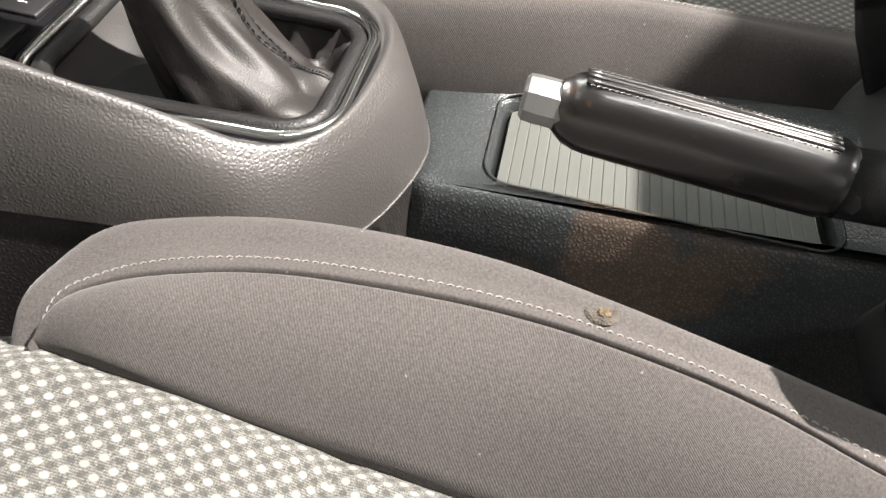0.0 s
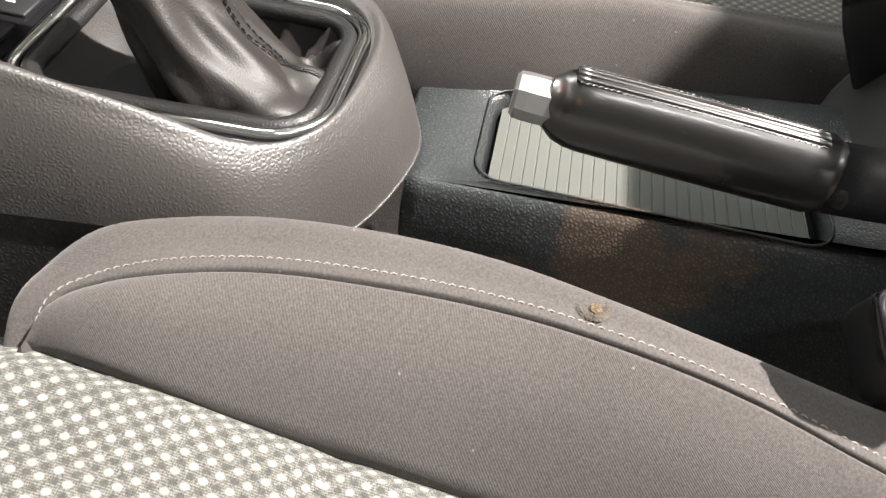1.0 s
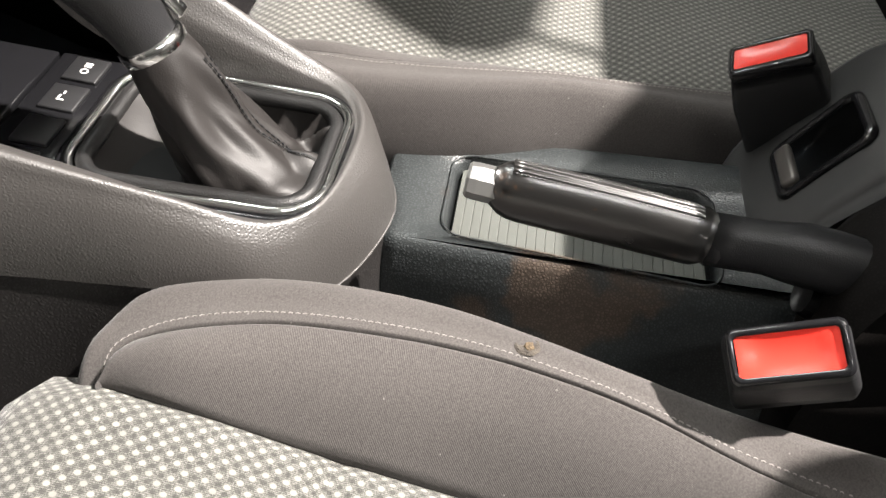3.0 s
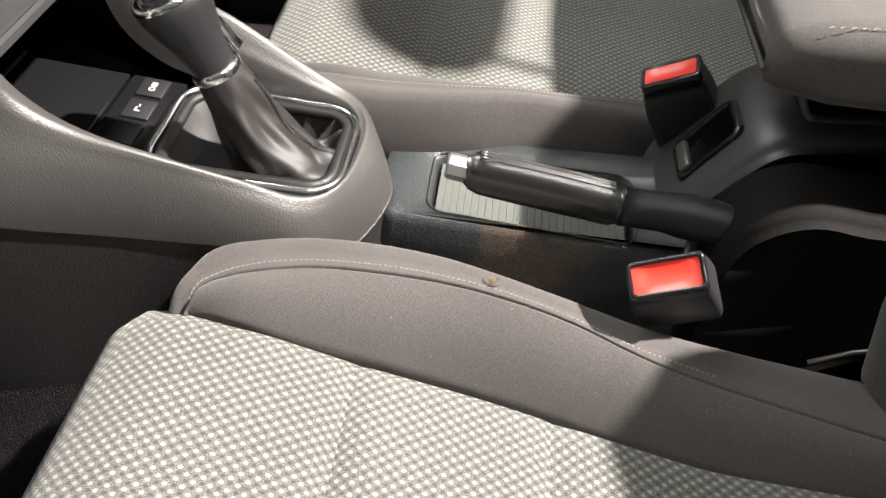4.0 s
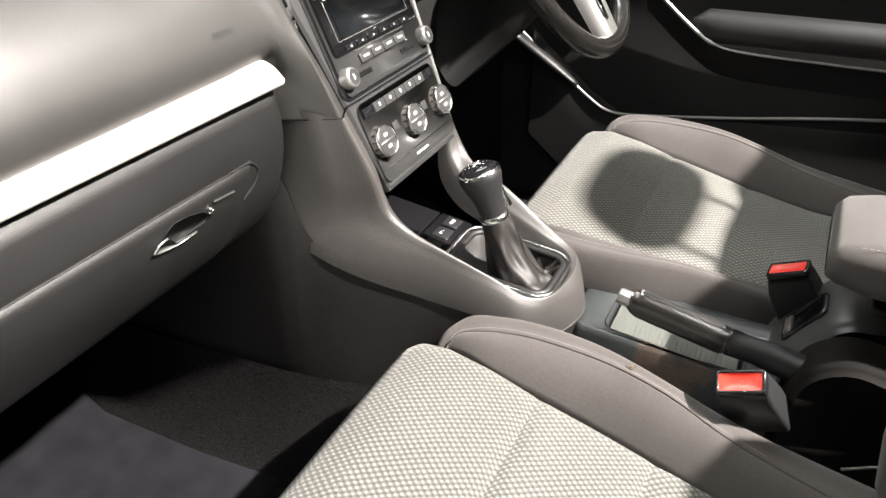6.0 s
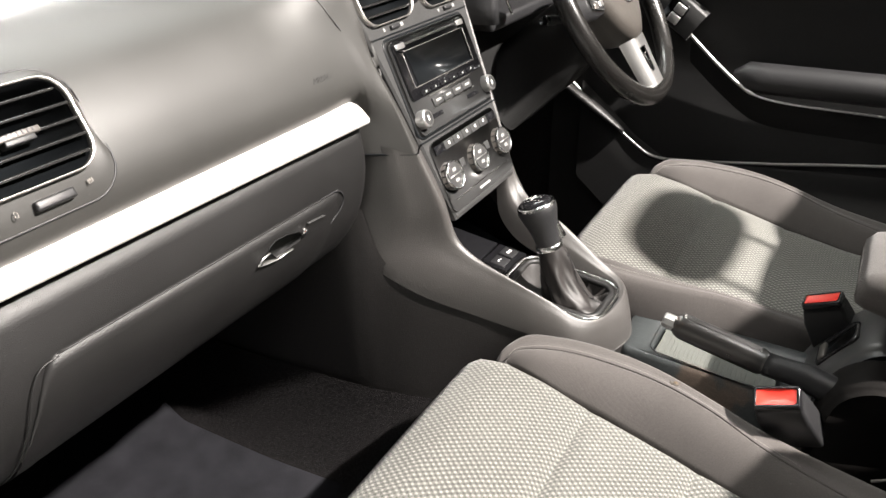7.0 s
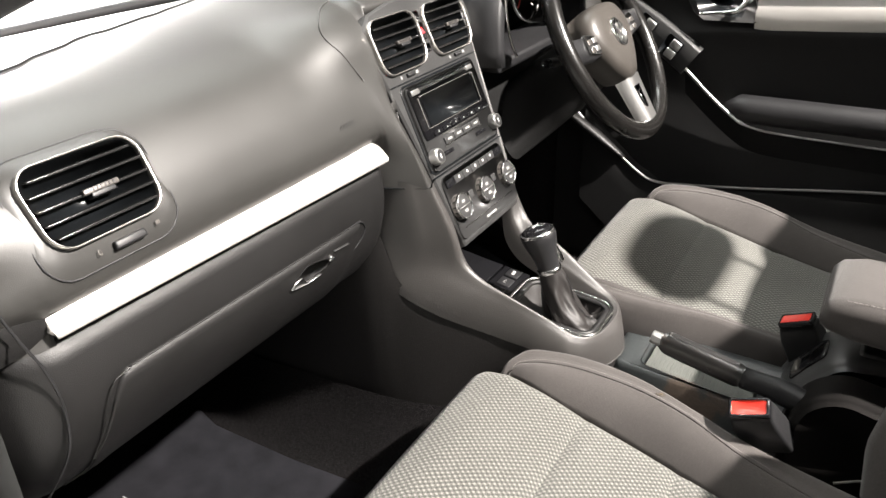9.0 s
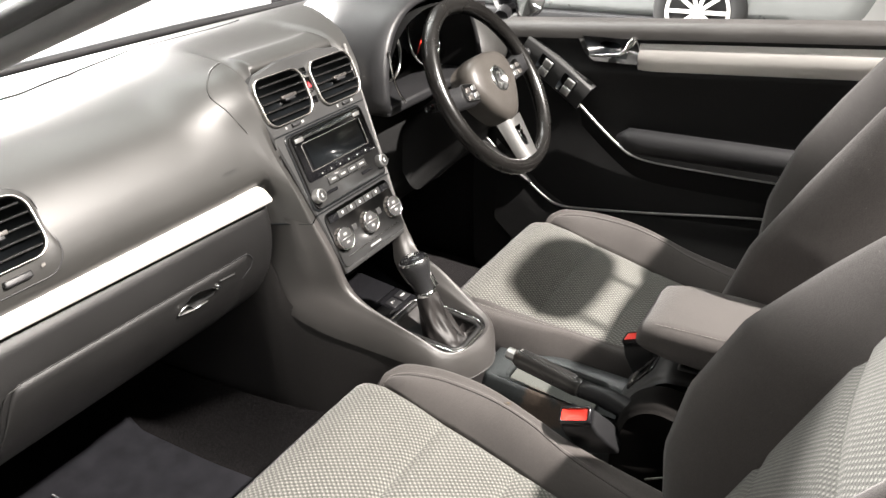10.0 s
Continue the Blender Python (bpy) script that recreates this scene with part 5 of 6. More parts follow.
for k in range(4):
    b = part("menu_button", box(0.0245, 0.003, 0.011, (0, 0, 0), 0.001), M["panel"], rd)
    b.matrix_world = S(-0.0385 + k * 0.0262, -0.0052, 0.0935)
    part("button_mark", box(0.012, 0.0006, 0.0026, (0, 0, 0), 0), M["mark"], b, smooth=False).matrix_world = S(-0.0385 + k * 0.0262, -0.0069, 0.0940)
part("button_edge", box(0.108, 0.002, 0.0012, (0, 0, 0), 0.0003), M["chrome"], rd).matrix_world = S(0.001, -0.0052, 0.0868)
for x in (-0.052, 0.048):
    part("small_button", box(0.030, 0.002, 0.0055, (0, 0, 0), 0.0008), M["gloss"], rd).matrix_world = S(x, -0.0048, 0.0775)
for x in (-0.088, 0.090):
    kb = part("radio_knob", lathe([(0.0118, 0.0), (0.0116, 0.010), (0.0105, 0.0125), (0.0088, 0.0128)], 26, m=S(x, -0.003, 0.081) @ Matrix.Rotation(radians(90), 4, "X")), M["satin"], rd, "round silver-rimmed knob")
    part("knob_face", lathe([(0.0090, 0.0122), (0.0001, 0.0128)], 26, m=S(x, -0.003, 0.081) @ Matrix.Rotation(radians(90), 4, "X")), M["panel"], kb)
    part("knob_mark", box(0.0022, 0.0005, 0.006, (0, 0, 0), 0), M["white"], kb, smooth=False).matrix_world = S(x, -0.0159, 0.081)
# climate controls
cl = part("climate_panel", plate(rounded(0.184, 0.096, 0.012), S(0, 0.002, 0.0015), 0.004, 0.0012), M["panel"], stack, "climate control panel")
for k in range(7):
    b = part("climate_button", box(0.0232, 0.003, 0.0115, (0, 0, 0), 0.001), M["gloss"] if k in (0, 6) else M["panel"], cl)
    b.matrix_world = S(-0.0735 + k * 0.0245, -0.0032, 0.0375)
    if k not in (0, 6):
        part("button_mark", box(0.003, 0.0006, 0.004, (0, 0, 0), 0), M["white"], b, smooth=False).matrix_world = S(-0.0735 + k * 0.0245, -0.0049, 0.0385) @ Matrix.Rotation(radians(20 * (k % 3 - 1)), 4, "Y")
part("panel_edge", box(0.15, 0.002, 0.0014, (0, 0, 0), 0.0004), M["chrome"], cl).matrix_world = S(0.0, -0.0028, -0.0305)
part("maker_bar", box(0.030, 0.0006, 0.003, (0, 0, 0), 0), M["mark"], cl, smooth=False).matrix_world = S(0.0, -0.0026, -0.0385)
for x in (-0.0715, 0.001, 0.0735):
    mk = S(x, 0.0022, 0.0) @ Matrix.Rotation(radians(90), 4, "X")
    kb = part("climate_knob", lathe([(0.0205, 0.0), (0.0205, 0.003), (0.0190, 0.0045), (0.0186, 0.012), (0.0182, 0.0125)], 36, m=mk), M["knobside"], cl, "round climate knob with chrome ring")
    part("knob_ring", lathe([(0.0189, 0.0115), (0.0191, 0.0142), (0.0184, 0.0152), (0.0173, 0.0147), (0.0171, 0.013)], 36, m=mk), M["chrome"], kb)
    part("knob_face", lathe([(0.0173, 0.0132), (0.0150, 0.0140), (0.0001, 0.0142)], 36, m=mk), M["panel"], kb)
    part("knob_bar", box(0.029, 0.0010, 0.0014, (0, 0, 0), 0), M["satin"], kb).matrix_world = S(x, -0.0120, 0.0)
    for dz in (-0.007, 0.007):
        part("knob_mark", box(0.008, 0.0006, 0.004, (0, 0, 0), 0), M["mark"], kb, smooth=False).matrix_world = S(x, -0.0119, dz)
    for j in range(14):
        a = 2 * math.pi * j / 14
        rb = part("knob_rib", box(0.0014, 0.0012, 0.006, (0, 0, 0), 0), M["black"], kb, smooth=False)
        rb.matrix_world = mk @ Matrix.Rotation(a, 4, "Z") @ Matrix.Translation((0, 0.0187, 0.0085))
for x in (-0.035, 0.0375):
    part("side_button", box(0.012, 0.003, 0.011, (0, 0, 0), 0.001), M["panel"], cl).matrix_world = S(x, -0.003, 0.006)

# ---- instrument cluster ----
cluster = thing("instrument_cluster", "black hooded instrument cluster with chrome-ringed dials", "instruments")
HC = Vector((0.345, 0.25, 0.700))
rows = []
for y, k in ((0.245, 1.0), (0.250, 1.035), (0.27, 1.05), (0.34, 1.06), (0.46, 1.02)):
    rows.append([Vector((HC.x + (0.197 if math.cos(a) < 0 else 0.150) * k * math.copysign(abs(math.cos(a)) ** 0.75, math.cos(a)), y + 0.02 * math.sin(a), HC.z - 0.03 + (0.165 * k * math.sin(a) ** 0.8 if math.sin(a) > 0 else 0))) for a in np.linspace(math.pi, 0, 37)])
part("hood", solid(loft(rows), 0.010), M["black"], cluster)
rows = []
for y, k in ((0.249, 0.985), (0.30, 0.93), (0.345, 0.90)):
    rows.append([Vector((HC.x + (0.197 if math.cos(a) < 0 else 0.150) * k * math.copysign(abs(math.cos(a)) ** 0.75, math.cos(a)), y, HC.z - 0.03 + (0.160 * k * math.sin(a) ** 0.8 if math.sin(a) > 0 else 0))) for a in np.linspace(math.pi, 0, 37)])
part("hood_lining", loft([r[::-1] for r in rows]), M["knee"], cluster)
part("dial_plate", plate([(-0.19, -0.07), (0.19, -0.07), (0.18, 0.06), (0.12, 0.12), (0, 0.14), (-0.12, 0.12), (-0.18, 0.06)], Matrix.Translation((HC.x, 0.352, HC.z + 0.005)), 0.006), M["screen"], cluster)
for x in (-0.078, 0.078):
    md = lean_frame((HC.x + x, 0.338, HC.z + 0.045), 12)
    dr = part("dial_ring", lathe([(0.060, 0.0), (0.062, 0.006), (0.0585, 0.0075), (0.057, 0.0)], 44, m=md @ Matrix.Rotation(radians(90), 4, "X")), M["chrome"], cluster, "chrome dial ring")
    for j in range(25):
        a = radians(225 - 270 * j / 24)
        tk = part("dial_tick", box(0.0012, 0.0008, 0.007 if j % 2 == 0 else 0.004, (0, 0, 0), 0), M["white"], dr, smooth=False)
        tk.matrix_world = md @ Matrix.Rotation(math.pi / 2 - a, 4, "Y") @ Matrix.Translation((0, 0.002, 0.049))
    part("needle", box(0.0022, 0.001, 0.046, (0, 0, 0), 0), M["red"], dr, smooth=False).matrix_world = md @ Matrix.Rotation(radians(-132), 4, "Y") @ Matrix.Translation((0, -0.001, 0.022))
part("chrome_edge", sweep(spline([(0.158, 0.246, 0.775), (0.162, 0.244, 0.735), (0.178, 0.243, 0.700), (0.198, 0.243, 0.676)], 20), 0.0022, 8), M["chrome"], cluster)
part("lower_shelf", box(0.37, 0.10, 0.02, (HC.x, 0.305, 0.663), 0.006), M["black"], cluster)

# ---- steering wheel ----
MW = Matrix.Translation((0.345, 0.141, 0.6815)) @ Matrix.Rotation(radians(-32), 4, "X")
WL = lambda x, y, z: MW @ Vector((x, y, z))
wheel = thing("steering_wheel", "black leather three-spoke steering wheel with silver spoke insert", "steering wheel")
rim = [WL(0.168 * math.cos(a), 0.0, 0.166 * math.sin(a)) for a in np.linspace(0, 2 * math.pi, 97)[:-1]]
part("rim", sweep(rim, 0.0152, 14, up=MW.to_3x3() @ Vector((0, 1, 0)), close=True), M["leather"], wheel)
rings = []
for y, k in ((0.035, 0.92), (0.010, 1.0), (-0.006, 0.99), (-0.016, 0.93), (-0.021, 0.80), (-0.0235, 0.55), (-0.0245, 0.25), (-0.0246, 0.02)):
    ring = []
    for a in np.linspace(0, 2 * math.pi, 41)[:-1]:
        x = 0.082 * math.copysign(abs(math.cos(a)) ** 0.7, math.cos(a))
        z = 0.074 * math.copysign(abs(math.sin(a)) ** 0.65, math.sin(a))
        x *= 1 + 0.55 * min(0, z / 0.074)
        ring.append(WL(x * k, y, z * (1.10 if z < 0 else 0.80) * k + 0.004))
    rings.append(ring)
hub = part("hub_pad", loft([r[::-1] for r in rings], close=True, caps=True), M["hub"], wheel, "grey airbag hub pad")
mh = MW @ Matrix.Translation((0, -0.0235, 0.004)) @ Matrix.Rotation(radians(90), 4, "X")
part("hub_emblem", lathe([(0.0255, -0.001), (0.0255, 0.0022), (0.0215, 0.003), (0.021, 0.001), (0.0001, 0.0012)], 32, m=mh), M["chrome"], hub, "round chrome emblem")
for x in (-0.007, 0.007):
    part("emblem_bar", box(0.003, 0.0016, 0.026, (0, 0, 0), 0.0004), M["chrome"], hub).matrix_world = MW @ Matrix.Translation((x, -0.0256, 0.004)) @ Matrix.Rotation(radians(math.copysign(16, x)), 4, "Y")
for side in (-1, 1):
    part("side_spoke", loft([[WL(side * x, y, z + dz) for z, y in ((-0.026, 0.012), (-0.022, -0.008), (0.010, -0.010), (0.018, 0.012))] for x, dz in ((0.050, 0.004), (0.085, 0.008), (0.125, 0.012), (0.166, 0.018))]), M["black"], wheel)
    bp = part("button_pad", plate(rounded(0.050, 0.034, 0.009), MW @ Matrix.Translation((side * 0.095, -0.008, 0.006)) @ Matrix.Rotation(radians(-12 * side), 4, "Y"), 0.005, 0.002), M["panel"], wheel, "dark switch pad with silver keys")
    for j in range(4):
        part("wheel_button", box(0.014, 0.003, 0.009, (0, 0, 0), 0.0015), M["knobside"] if j % 2 else M["satin"], bp).matrix_world = MW @ Matrix.Translation((side * (0.085 + 0.020 * (j % 2)), -0.0140, -0.002 + 0.014 * (j // 2)))
part("lower_spoke", loft([[WL(x * w, y, z) for x, y in ((-1, 0.010), (-0.95, -0.010), (0.95, -0.010), (1, 0.010))] for z, w in ((-0.072, 0.034), (-0.10, 0.030), (-0.16, 0.023))]), M["satin"], wheel, "brushed silver lower spoke")
part("spoke_slot", plate([(-0.008, -0.020), (0.008, -0.020), (0.012, 0.018), (-0.012, 0.018)], MW @ Matrix.Translation((0, -0.0098, -0.108)), 0.0014, 0.0004), M["screen"], wheel)
part("spoke_inset", plate([(-0.0045, -0.020), (0.0045, -0.020), (0.007, 0.012), (-0.007, 0.012)], MW @ Matrix.Translation((0.0, -0.0112, -0.112)), 0.0012, 0.0004), M["chrome"], wheel)
column = thing("steering_column", "black steering column shroud with stalks", "steering column")
rings = []
for y, w, h, zc in ((0.030, 0.085, 0.085, -0.01), (0.05, 0.105, 0.105, -0.015), (0.12, 0.125, 0.12, -0.03), (0.24, 0.13, 0.13, -0.05)):
    rings.append([WL(px, y, pz + zc) for px, pz in rounded(w, h, 0.025, 6)])
part("shroud", loft(rings, close=True, caps=True), M["knee"], column)
for side in (-1, 1):
    st = part("stalk", sweep(spline([WL(side * 0.04, 0.055, 0.0), WL(side * 0.11, 0.050, 0.010), WL(side * 0.145, 0.047, 0.015)], 12), [0.0065] * 6 + [0.0075] * 6, 10), M["black"], column)
    part("stalk_end", sweep([WL(side * 0.145, 0.047, 0.015), WL(side * 0.160, 0.046, 0.017)], [0.0070, 0.0060], 12), M["gloss"], st, "glossy stalk end")
part("ignition", lathe([(0.014, 0), (0.014, 0.006), (0.011, 0.008), (0, 0.008)], 24, m=MW @ Matrix.Translation((0.062, 0.08, -0.05)) @ Matrix.Rotation(radians(90), 4, "X")), M["satin"], column)

# ---- driver door ----
door = thing("driver_door", "black plastic door panel with silver trim and handle", "car door")
Y0, Y1 = 0.37, -1.05


def door_top(y):
    return 0.716 + 0.060 * (0.25 - y)


rows = []
for y in np.linspace(Y1, Y0, 40):
    top = door_top(y)
    rows.append([Vector((x, y, z)) for x, z in ((0.790, top + 0.006), (0.745, top + 0.010), (0.722, top + 0.006), (0.712, top - 0.006), (0.712, top - 0.024), (0.722, top - 0.034), (0.722, top - 0.085), (0.714, top - 0.092), (0.716, top - 0.105), (0.726, top - 0.125), (0.728, 0.52), (0.724, 0.44), (0.712, 0.36), (0.708, 0.33), (0.706, 0.10), (0.72, 0.06))])
part("door_panel", loft(rows), M["door"], door)
part("door_sill", loft([[Vector((x, y, z)) for x, z in ((0.7105, door_top(y) - 0.022), (0.7102, door_top(y) - 0.008), (0.716, door_top(y) + 0.0065), (0.735, door_top(y) + 0.0125), (0.785, door_top(y) + 0.011))] for y in np.linspace(Y1, 0.30, 30)]), M["console"], door, "pale grey window sill cap")
rows = []
for y in list(np.linspace(-1.0, -0.10, 20)) + [-0.07, -0.05, -0.035]:
    t = door_top(y) - 0.030
    hh = 0.070 if y < -0.06 else 0.070 - (y + 0.06) * 0.3
    rows.append([Vector((0.7205 - 0.012 * (1 - (2 * s - 1) ** 2), y, t - s * hh)) for s in np.linspace(0, 1, 9)])
part("trim_strip", loft(rows), M["silver"], door, "satin silver door trim")
hm = Matrix(((0, 1, 0, 0.7165), (-1, 0, 0, 0.035), (0, 0, 1, 0.688), (0, 0, 0, 1)))
part("handle_surround", plate([(-0.075, 0.028), (-0.052, -0.016), (-0.03, -0.032), (0.07, -0.032), (0.080, -0.026), (0.062, 0.030)], hm, 0.006, 0.001), M["panel"], door)
# recess behind the handle is a flat plate in the colour of its shade
part("handle_dark_plate", plate([(-0.058, 0.022), (-0.038, -0.018), (0.045, -0.022), (0.056, 0.022)], hm @ Matrix.Translation((0, -0.006, 0)), 0.0012, 0.0003), M["screen"], door)
part("door_handle", sweep(spline([hm @ Vector((-0.036, -0.012, -0.019)), hm @ Vector((0.0, -0.017, -0.014)), hm @ Vector((0.036, -0.018, -0.008)), hm @ Vector((0.052, -0.014, 0.012)), hm @ Vector((0.060, -0.008, 0.024))], 20), [0.0035] * 8 + [0.005] * 6 + [0.008] * 6, 12), M["chrome"], door, "chrome door handle")
# window switch pod, running down and back into the pull
pod = [Vector((0.700, 0.235, 0.672)), Vector((0.694, 0.17, 0.635)), Vector((0.690, 0.115, 0.600)), Vector((0.687, 0.075, 0.572))]
ctr = spline(pod, 16)
rows = []
for i, p in enumerate(ctr):
    d = (ctr[min(i + 1, 15)] - ctr[max(i - 1, 0)]).normalized()
    u = d.cross(Vector((1, 0, 0))).normalized()
    u = u if u.z > 0 else -u
    rows.append([p + Vector((0.034, 0, 0)) - u * 0.030, p - u * 0.030, p - u * 0.026 - Vector((0.004, 0, 0)), p + u * 0.026 - Vector((0.002, 0, 0)), p + u * 0.030, p + Vector((0.034, 0, 0)) + u * 0.030])
part("switch_pod", loft(rows), M["panel"], door)
for c, nsw in ((Vector((0.6965, 0.176, 0.638)), 2), (Vector((0.6905, 0.118, 0.601)), 2), (Vector((0.700, 0.222, 0.664)), 1)):
    d = Vector((-0.08, -0.84, -0.53)).normalized()
    u = d.cross(Vector((1, 0, 0))).normalized()
    u = u if u.z > 0 else -u
    mm = Matrix(((d.x, 1, u.x, c.x - 0.0035), (d.y, 0, u.y, c.y), (d.z, 0, u.z, c.z), (0, 0, 0, 1)))
    if nsw == 2:
        well = part("switch_well", plate(rounded(0.040, 0.046, 0.005), mm, 0.002, 0.0005), M["screen"], door)
        for k in (-1, 1):
            sw = part("window_switch", box(0.022, 0.008, 0.019, (0, 0, 0), 0.003), M["satin"], well, "silver window switch")
            sw.matrix_world = mm @ Matrix.Translation((0.006, -0.005, k * 0.0105))
    else:
        part("mirror_switch", lathe([(0.010, 0), (0.010, 0.006), (0.007, 0.009), (0, 0.009)], 20, m=mm @ Matrix.Rotation(radians(90), 4, "X")), M["black"], door)
# silver pull line and armrest
pull = spline([(0.688, 0.085, 0.560), (0.686, 0.03, 0.512), (0.684, -0.02, 0.474), (0.686, -0.055, 0.455), (0.690, -0.11, 0.446), (0.694, -0.22, 0.442), (0.696, -0.36, 0.440), (0.698, -0.7, 0.44)], 60)
part("pull_line", sweep(pull, [0.0038] * 24 + [0.0024] * 36, 8), M["satin"], door, "silver line along the door pull")
part("pull_web", loft([[p + Vector((0.002, 0, 0)) for p in pull], [p + Vector((0.012, 0, -0.022)) for p in pull], [Vector((0.716, p.y, p.z - 0.06)) for p in pull]]), M["door"], door)
rows = []
for y in np.linspace(-0.004, -0.80, 30):
    k = min(1.0, 0.35 + (-0.004 - y) / 0.04)
    c = Vector((0.706, y, 0.485))
    rows.append([c + Vector((-0.028 * k * math.cos(a), 0, 0.030 * k * math.sin(a))) for a in np.linspace(-math.pi / 2, math.pi / 2, 13)])
part("door_armrest", loft(rows), M["black"], door, "padded black door armrest")
part("pocket_edge", sweep(spline([(0.702, 0.33, 0.440), (0.700, 0.25, 0.375), (0.698, 0.17, 0.315), (0.698, 0.125, 0.296), (0.699, 0.05, 0.300), (0.700, -0.10, 0.318), (0.702, -0.33, 0.350), (0.702, -0.8, 0.40)], 60), 0.0032, 8), M["satin"], door, "thin silver pocket edge")
part("pocket", loft([[Vector((x, y, z + 0.16 * max(0.0, y - 0.13) * 6 * 0.9 - 0.07 * min(0, y - 0.1) * 1.0)) for y in np.linspace(-0.9, 0.30, 20)] for x, z in ((0.704, 0.295), (0.700, 0.287), (0.694, 0.20), (0.690, 0.08))]), M["door"], door)
part("speaker_ramp", sweep(spline([(0.690, 0.335, 0.432), (0.690, 0.27, 0.392), (0.692, 0.20, 0.344)], 12), [0.012, 0.014, 0.016, 0.017, 0.017, 0.017, 0.017, 0.016, 0.014, 0.012, 0.010, 0.006], 8, flat=0.5), M["dash_low"], door)

# ---- door mirror ----
mirror = thing("wing_mirror", "black wing mirror outside the driver door", "wing mirror")
rings = []
for y, k in ((0.395, 0.25), (0.385, 0.6), (0.36, 0.88), (0.33, 1.0), (0.305, 1.0)):
    rings.append([Vector((0.905 + px * k, y, 0.765 + pz * k)) for px, pz in rounded(0.19, 0.13, 0.05, 7)])
part("housing", loft(rings, close=True, caps=True), M["gloss"], mirror)
part("mirror_glass", plate(rounded(0.172, 0.112, 0.045), Matrix.Translation((0.905, 0.3045, 0.765)), 0.002, 0.0006), M["chrome"], mirror, "mirror glass")
part("mirror_arm", sweep([(0.77, 0.325, 0.722), (0.82, 0.335, 0.730), (0.85, 0.34, 0.745)], 0.018, 10), M["black"], mirror)

# ---- body around the cabin ----
for side, nm in ((-1, "kick_panel_left"), (1, "kick_panel_right")):
    rows = [[Vector((side * x, y, z)) for y, x in ((0.36, 0.735), (0.6, 0.735), (1.0, 0.72))] for z in (0.04, 0.3, 0.55, 0.76)]
    tagged(part(nm, solid(loft(rows if side > 0 else [r[::-1] for r in rows]), 0.02), M["carpet"]), "dark carpeted footwell side", "trim", kind="structure")
sill = part("door_sill_left", box(0.13, 1.9, 0.34, (-0.785, -0.35, -0.06), 0.03, 3), M["black"])
tagged(sill, "black painted door sill under the passenger opening", "door sill", kind="structure")
bonnet = thing("bonnet", "pale car bonnet seen through the windscreen", "bonnet")
rows = []
for y, z in ((0.86, 0.742), (1.0, 0.735), (1.3, 0.715), (1.7, 0.67), (2.0, 0.58), (2.06, 0.48), (2.08, 0.2)):
    rows.append([Vector((x, y - 0.12 * (x / 0.8) ** 2, z - 0.06 * abs(x / 0.8) ** 3)) for x in np.linspace(-0.82, 0.82, 17)])
part("bonnet_skin", loft([r[::-1] for r in rows]), M["carpaint"], bonnet)
pillar = thing("windscreen_pillar", "black windscreen pillar trim beside the passenger door opening", "pillar")
P0, P1 = Vector((-0.675, 0.62, 0.765)), Vector((-0.655, -0.42, 1.130))
part("pillar_trim", sweep([P0, P0.lerp(P1, 0.33), P0.lerp(P1, 0.66), P1], 0.020, 14, flat=0.9), M["black"], pillar)
part("pillar_seal", sweep([P0 + Vector((-0.018, 0, 0.004)), P1 + Vector((-0.018, 0, 0.004))], 0.008, 8), M["knee"], pillar)

# ---- floor mat ----
fm = thing("floor_mat", "dark charcoal textile floor mat in the passenger footwell", "floor mat")
rows = []
for y, z in ((0.31, 0.066), (0.315, 0.071), (0.45, 0.072), (0.62, 0.078), (0.70, 0.10), (0.80, 0.155), (0.81, 0.152)):
    rows.append([Vector((x - 0.03 * (y - 0.3), y, z)) for x in np.linspace(-0.66, -0.205, 12)])
part("mat_textile", loft([r[::-1] for r in rows]), M["mat"], fm)
part("mat_binding", sweep([(-0.205 - 0.03 * (y - 0.3), y, z) for y, z in ((0.312, 0.070), (0.45, 0.073), (0.62, 0.080), (0.70, 0.102), (0.80, 0.157))], 0.0022, 8), M["knee"], fm)
part("heel_seam", sweep([(-0.430, 0.62, 0.082), (-0.432, 0.55, 0.078), (-0.434, 0.45, 0.076)], 0.0022, 6), M["panel"], fm)

# ---- burn hole in the passenger bolster ----
seat_ob = bpy.data.objects["passenger_seat"]
hm = Matrix.Translation((-0.1125, -0.1165, 0.3343)) @ Matrix.Rotation(radians(8), 4, "Y")
bm = lathe([(0.0066, -0.0006), (0.0056, 0.0006), (0.0048, 0.0007), (0.0040, 0.0002), (0.0001, 0.0001)], 22, m=hm)
for v in bm.verts:
    v.co += Vector((noise.noise(v.co * 400), noise.noise(v.co * 400 + Vector((9, 0, 0))), 0)) * 0.0009
hole = part("burn_hole", bm, M["scorch"], seat_ob, "small burnt hole with foam showing")
bm = bmesh.new()
bmesh.ops.create_icosphere(bm, subdivisions=3, radius=0.0029)
for v in bm.verts:
    v.co = Vector((v.co.x * 1.15, v.co.y * 0.75, v.co.z * 0.22)) * (1 + 0.5 * noise.noise(v.co * 700))
bm.transform(hm @ Matrix.Translation((-0.0008, -0.0012, 0.0003)))
foam = part("foam", bm, M["foam"], hole, "yellowed foam")
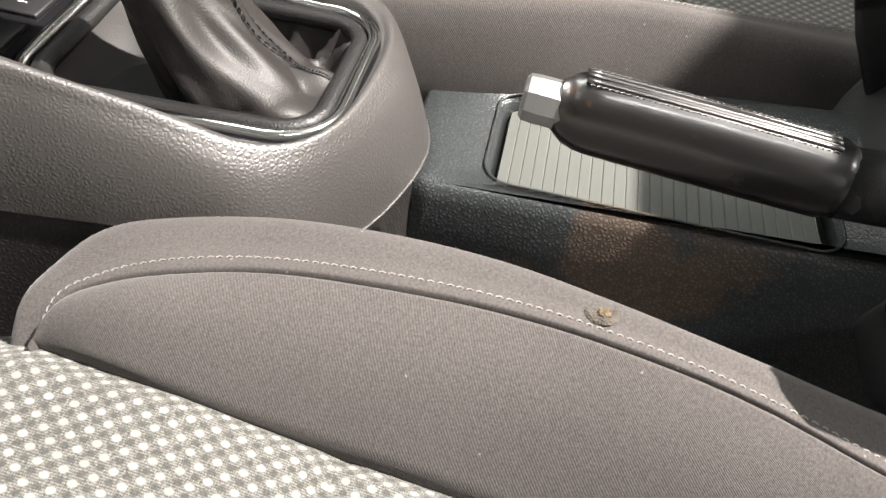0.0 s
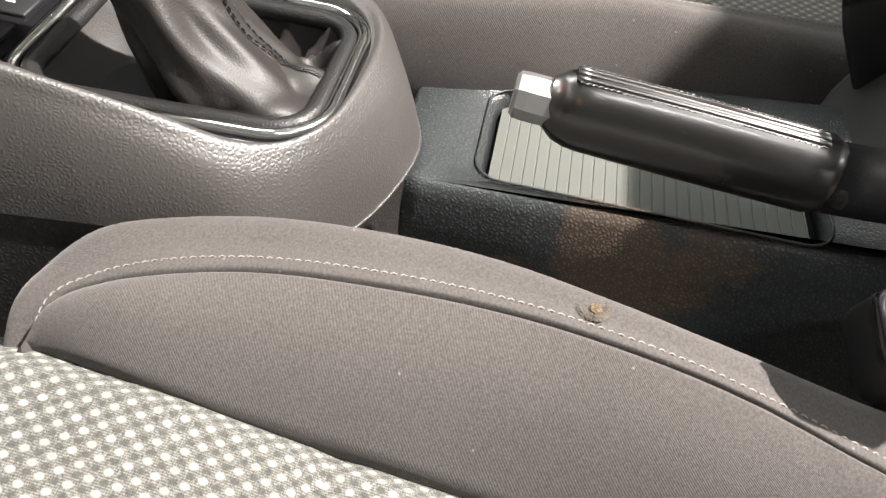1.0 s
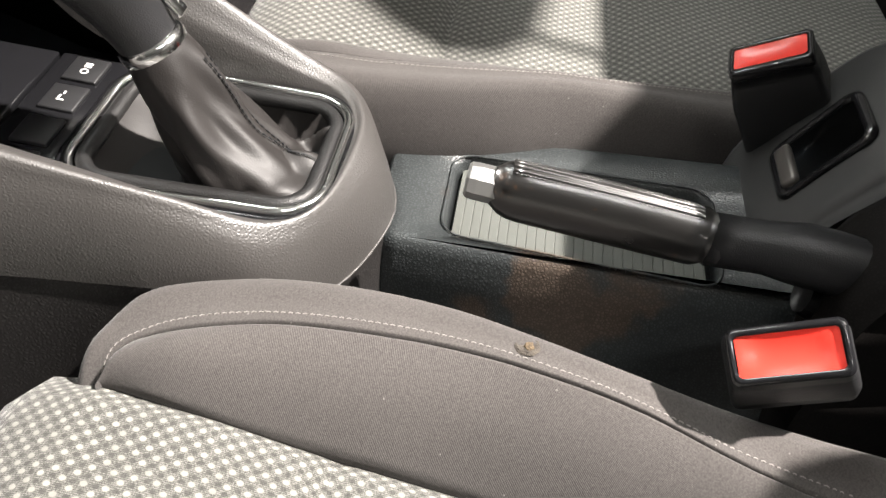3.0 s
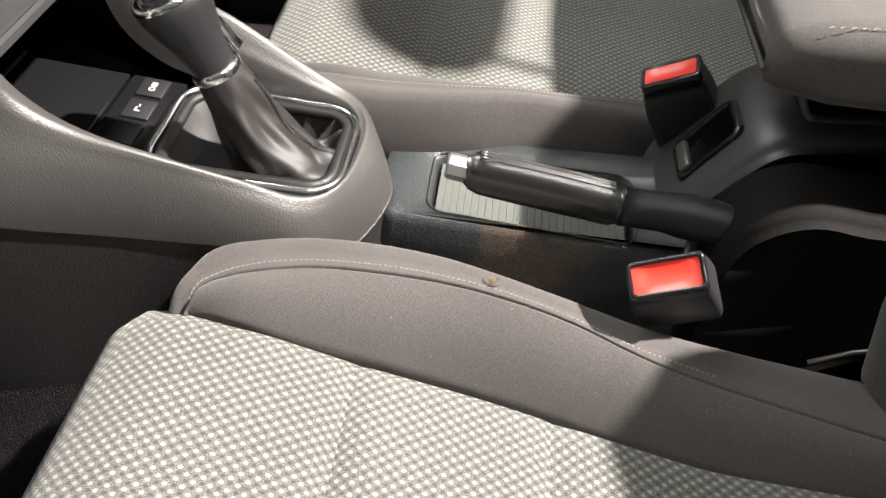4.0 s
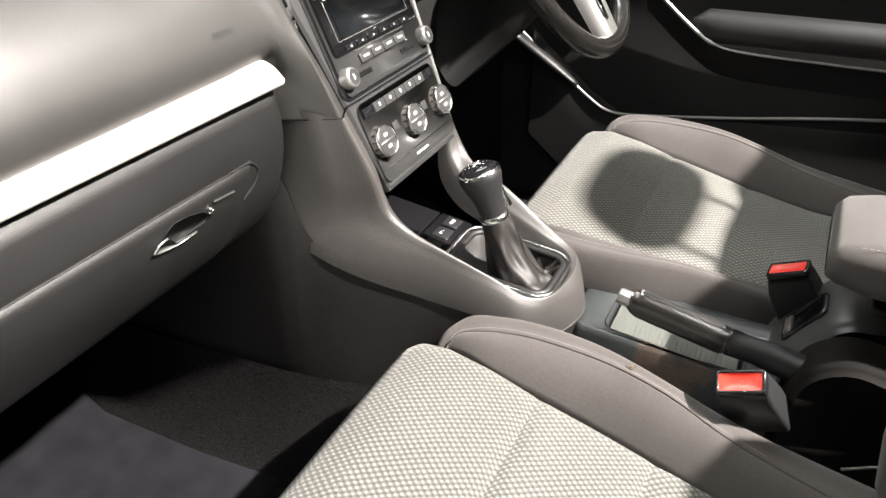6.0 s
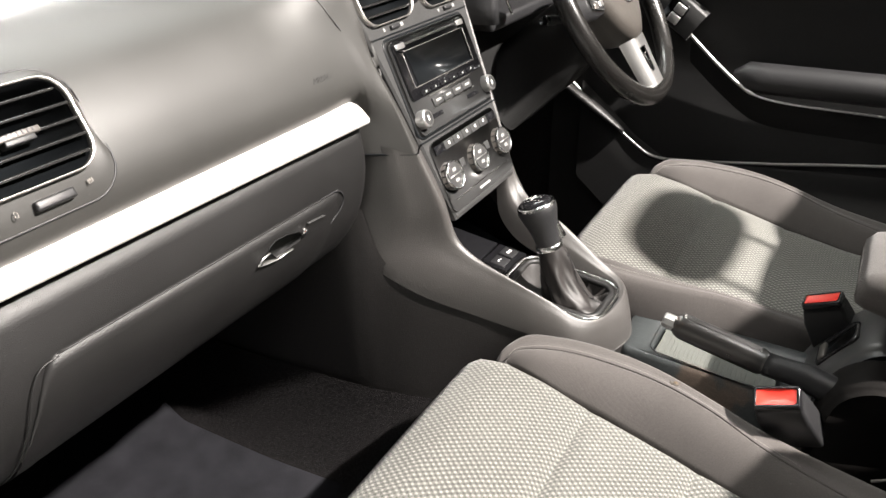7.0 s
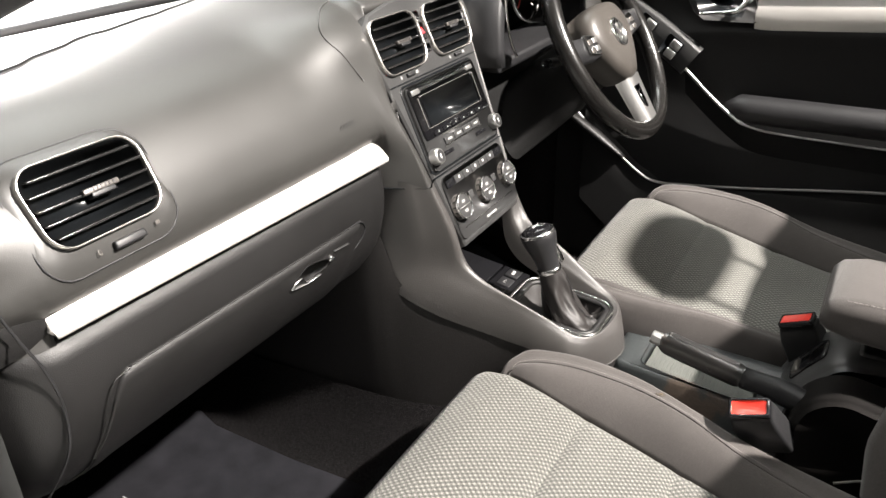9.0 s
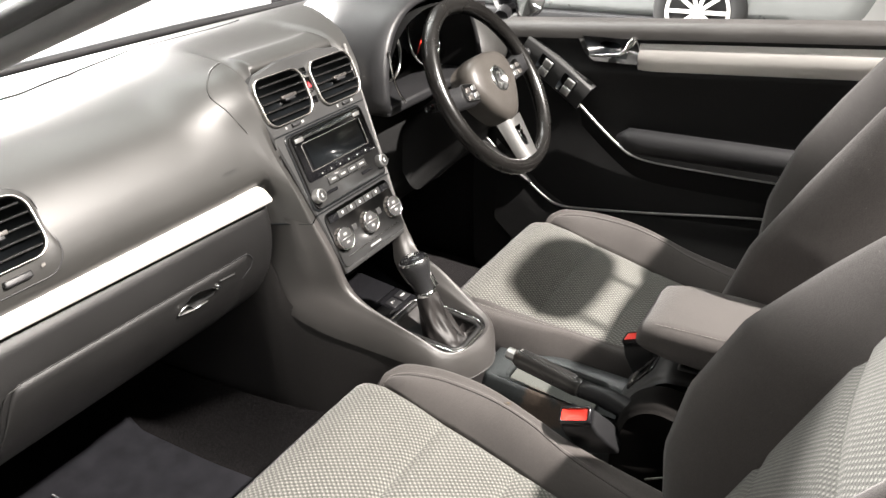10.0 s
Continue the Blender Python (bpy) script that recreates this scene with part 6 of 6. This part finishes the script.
hole.matrix_parent_inverse = Matrix.Translation((0.345, 0.15, -0.06))

# ---- parked car beyond the door ----
car = thing("parked_car", "dark grey car parked across the garage", "car")
rows = []
for z, x, k in ((-0.05, 4.86, 0.94), (0.06, 4.80, 0.98), (0.16, 4.78, 1.0), (0.32, 4.77, 1.0), (0.50, 4.80, 1.0), (0.62, 4.84, 0.97), (0.68, 4.95, 0.93)):
    rows.append([Vector((x + 0.10 * abs(s) ** 4, 1.75 + 2.1 * k * s, z)) for s in np.linspace(-1, 1, 25)])
part("body_side", solid(loft(rows), 0.05), M["carpaint_grey"], car)
part("sill", box(0.10, 3.2, 0.10, (4.86, 1.75, -0.07), 0.03), M["black"], car)
rows = [[Vector((x, 1.75 + y0 * s, z)) for s in np.linspace(-1, 1, 13)] for z, x, y0 in ((0.68, 4.95, 1.3), (1.05, 5.15, 0.95), (1.12, 5.4, 0.9))]
part("side_glass", loft(rows), M["screen"], car)
for y in (0.72, 3.1):
    mwh = Matrix.Translation((4.79, y, 0.05)) @ Matrix.Rotation(radians(-90), 4, "Y")
    wh = part("car_wheel", lathe([(0.20, -0.10), (0.29, -0.10), (0.315, -0.06), (0.315, 0.05), (0.295, 0.085), (0.225, 0.09), (0.215, 0.06)], 40, m=mwh), M["tyre"], car, "black tyre on silver alloy")
    rim_bm = lathe([(0.222, 0.065), (0.215, 0.085), (0.200, 0.080), (0.195, 0.04), (0.05, 0.03), (0.0, 0.03)], 40, m=mwh)
    part("wheel_rim", rim_bm, M["black"], wh)
    for j in range(10):
        sp = part("spoke", box(0.026, 0.17, 0.02, (0, 0, 0), 0.004), M["carpaint"], wh)
        sp.matrix_world = mwh @ Matrix.Rotation(2 * math.pi * j / 10, 4, "Z") @ Matrix.Translation((0, 0.115, 0.068))
    part("rim_lip", lathe([(0.222, 0.07), (0.220, 0.092), (0.200, 0.088), (0.198, 0.07)], 40, m=mwh), M["carpaint"], wh)
    part("wheel_hub", lathe([(0.045, 0.06), (0.04, 0.085), (0.0, 0.088)], 24, m=mwh), M["carpaint"], wh)
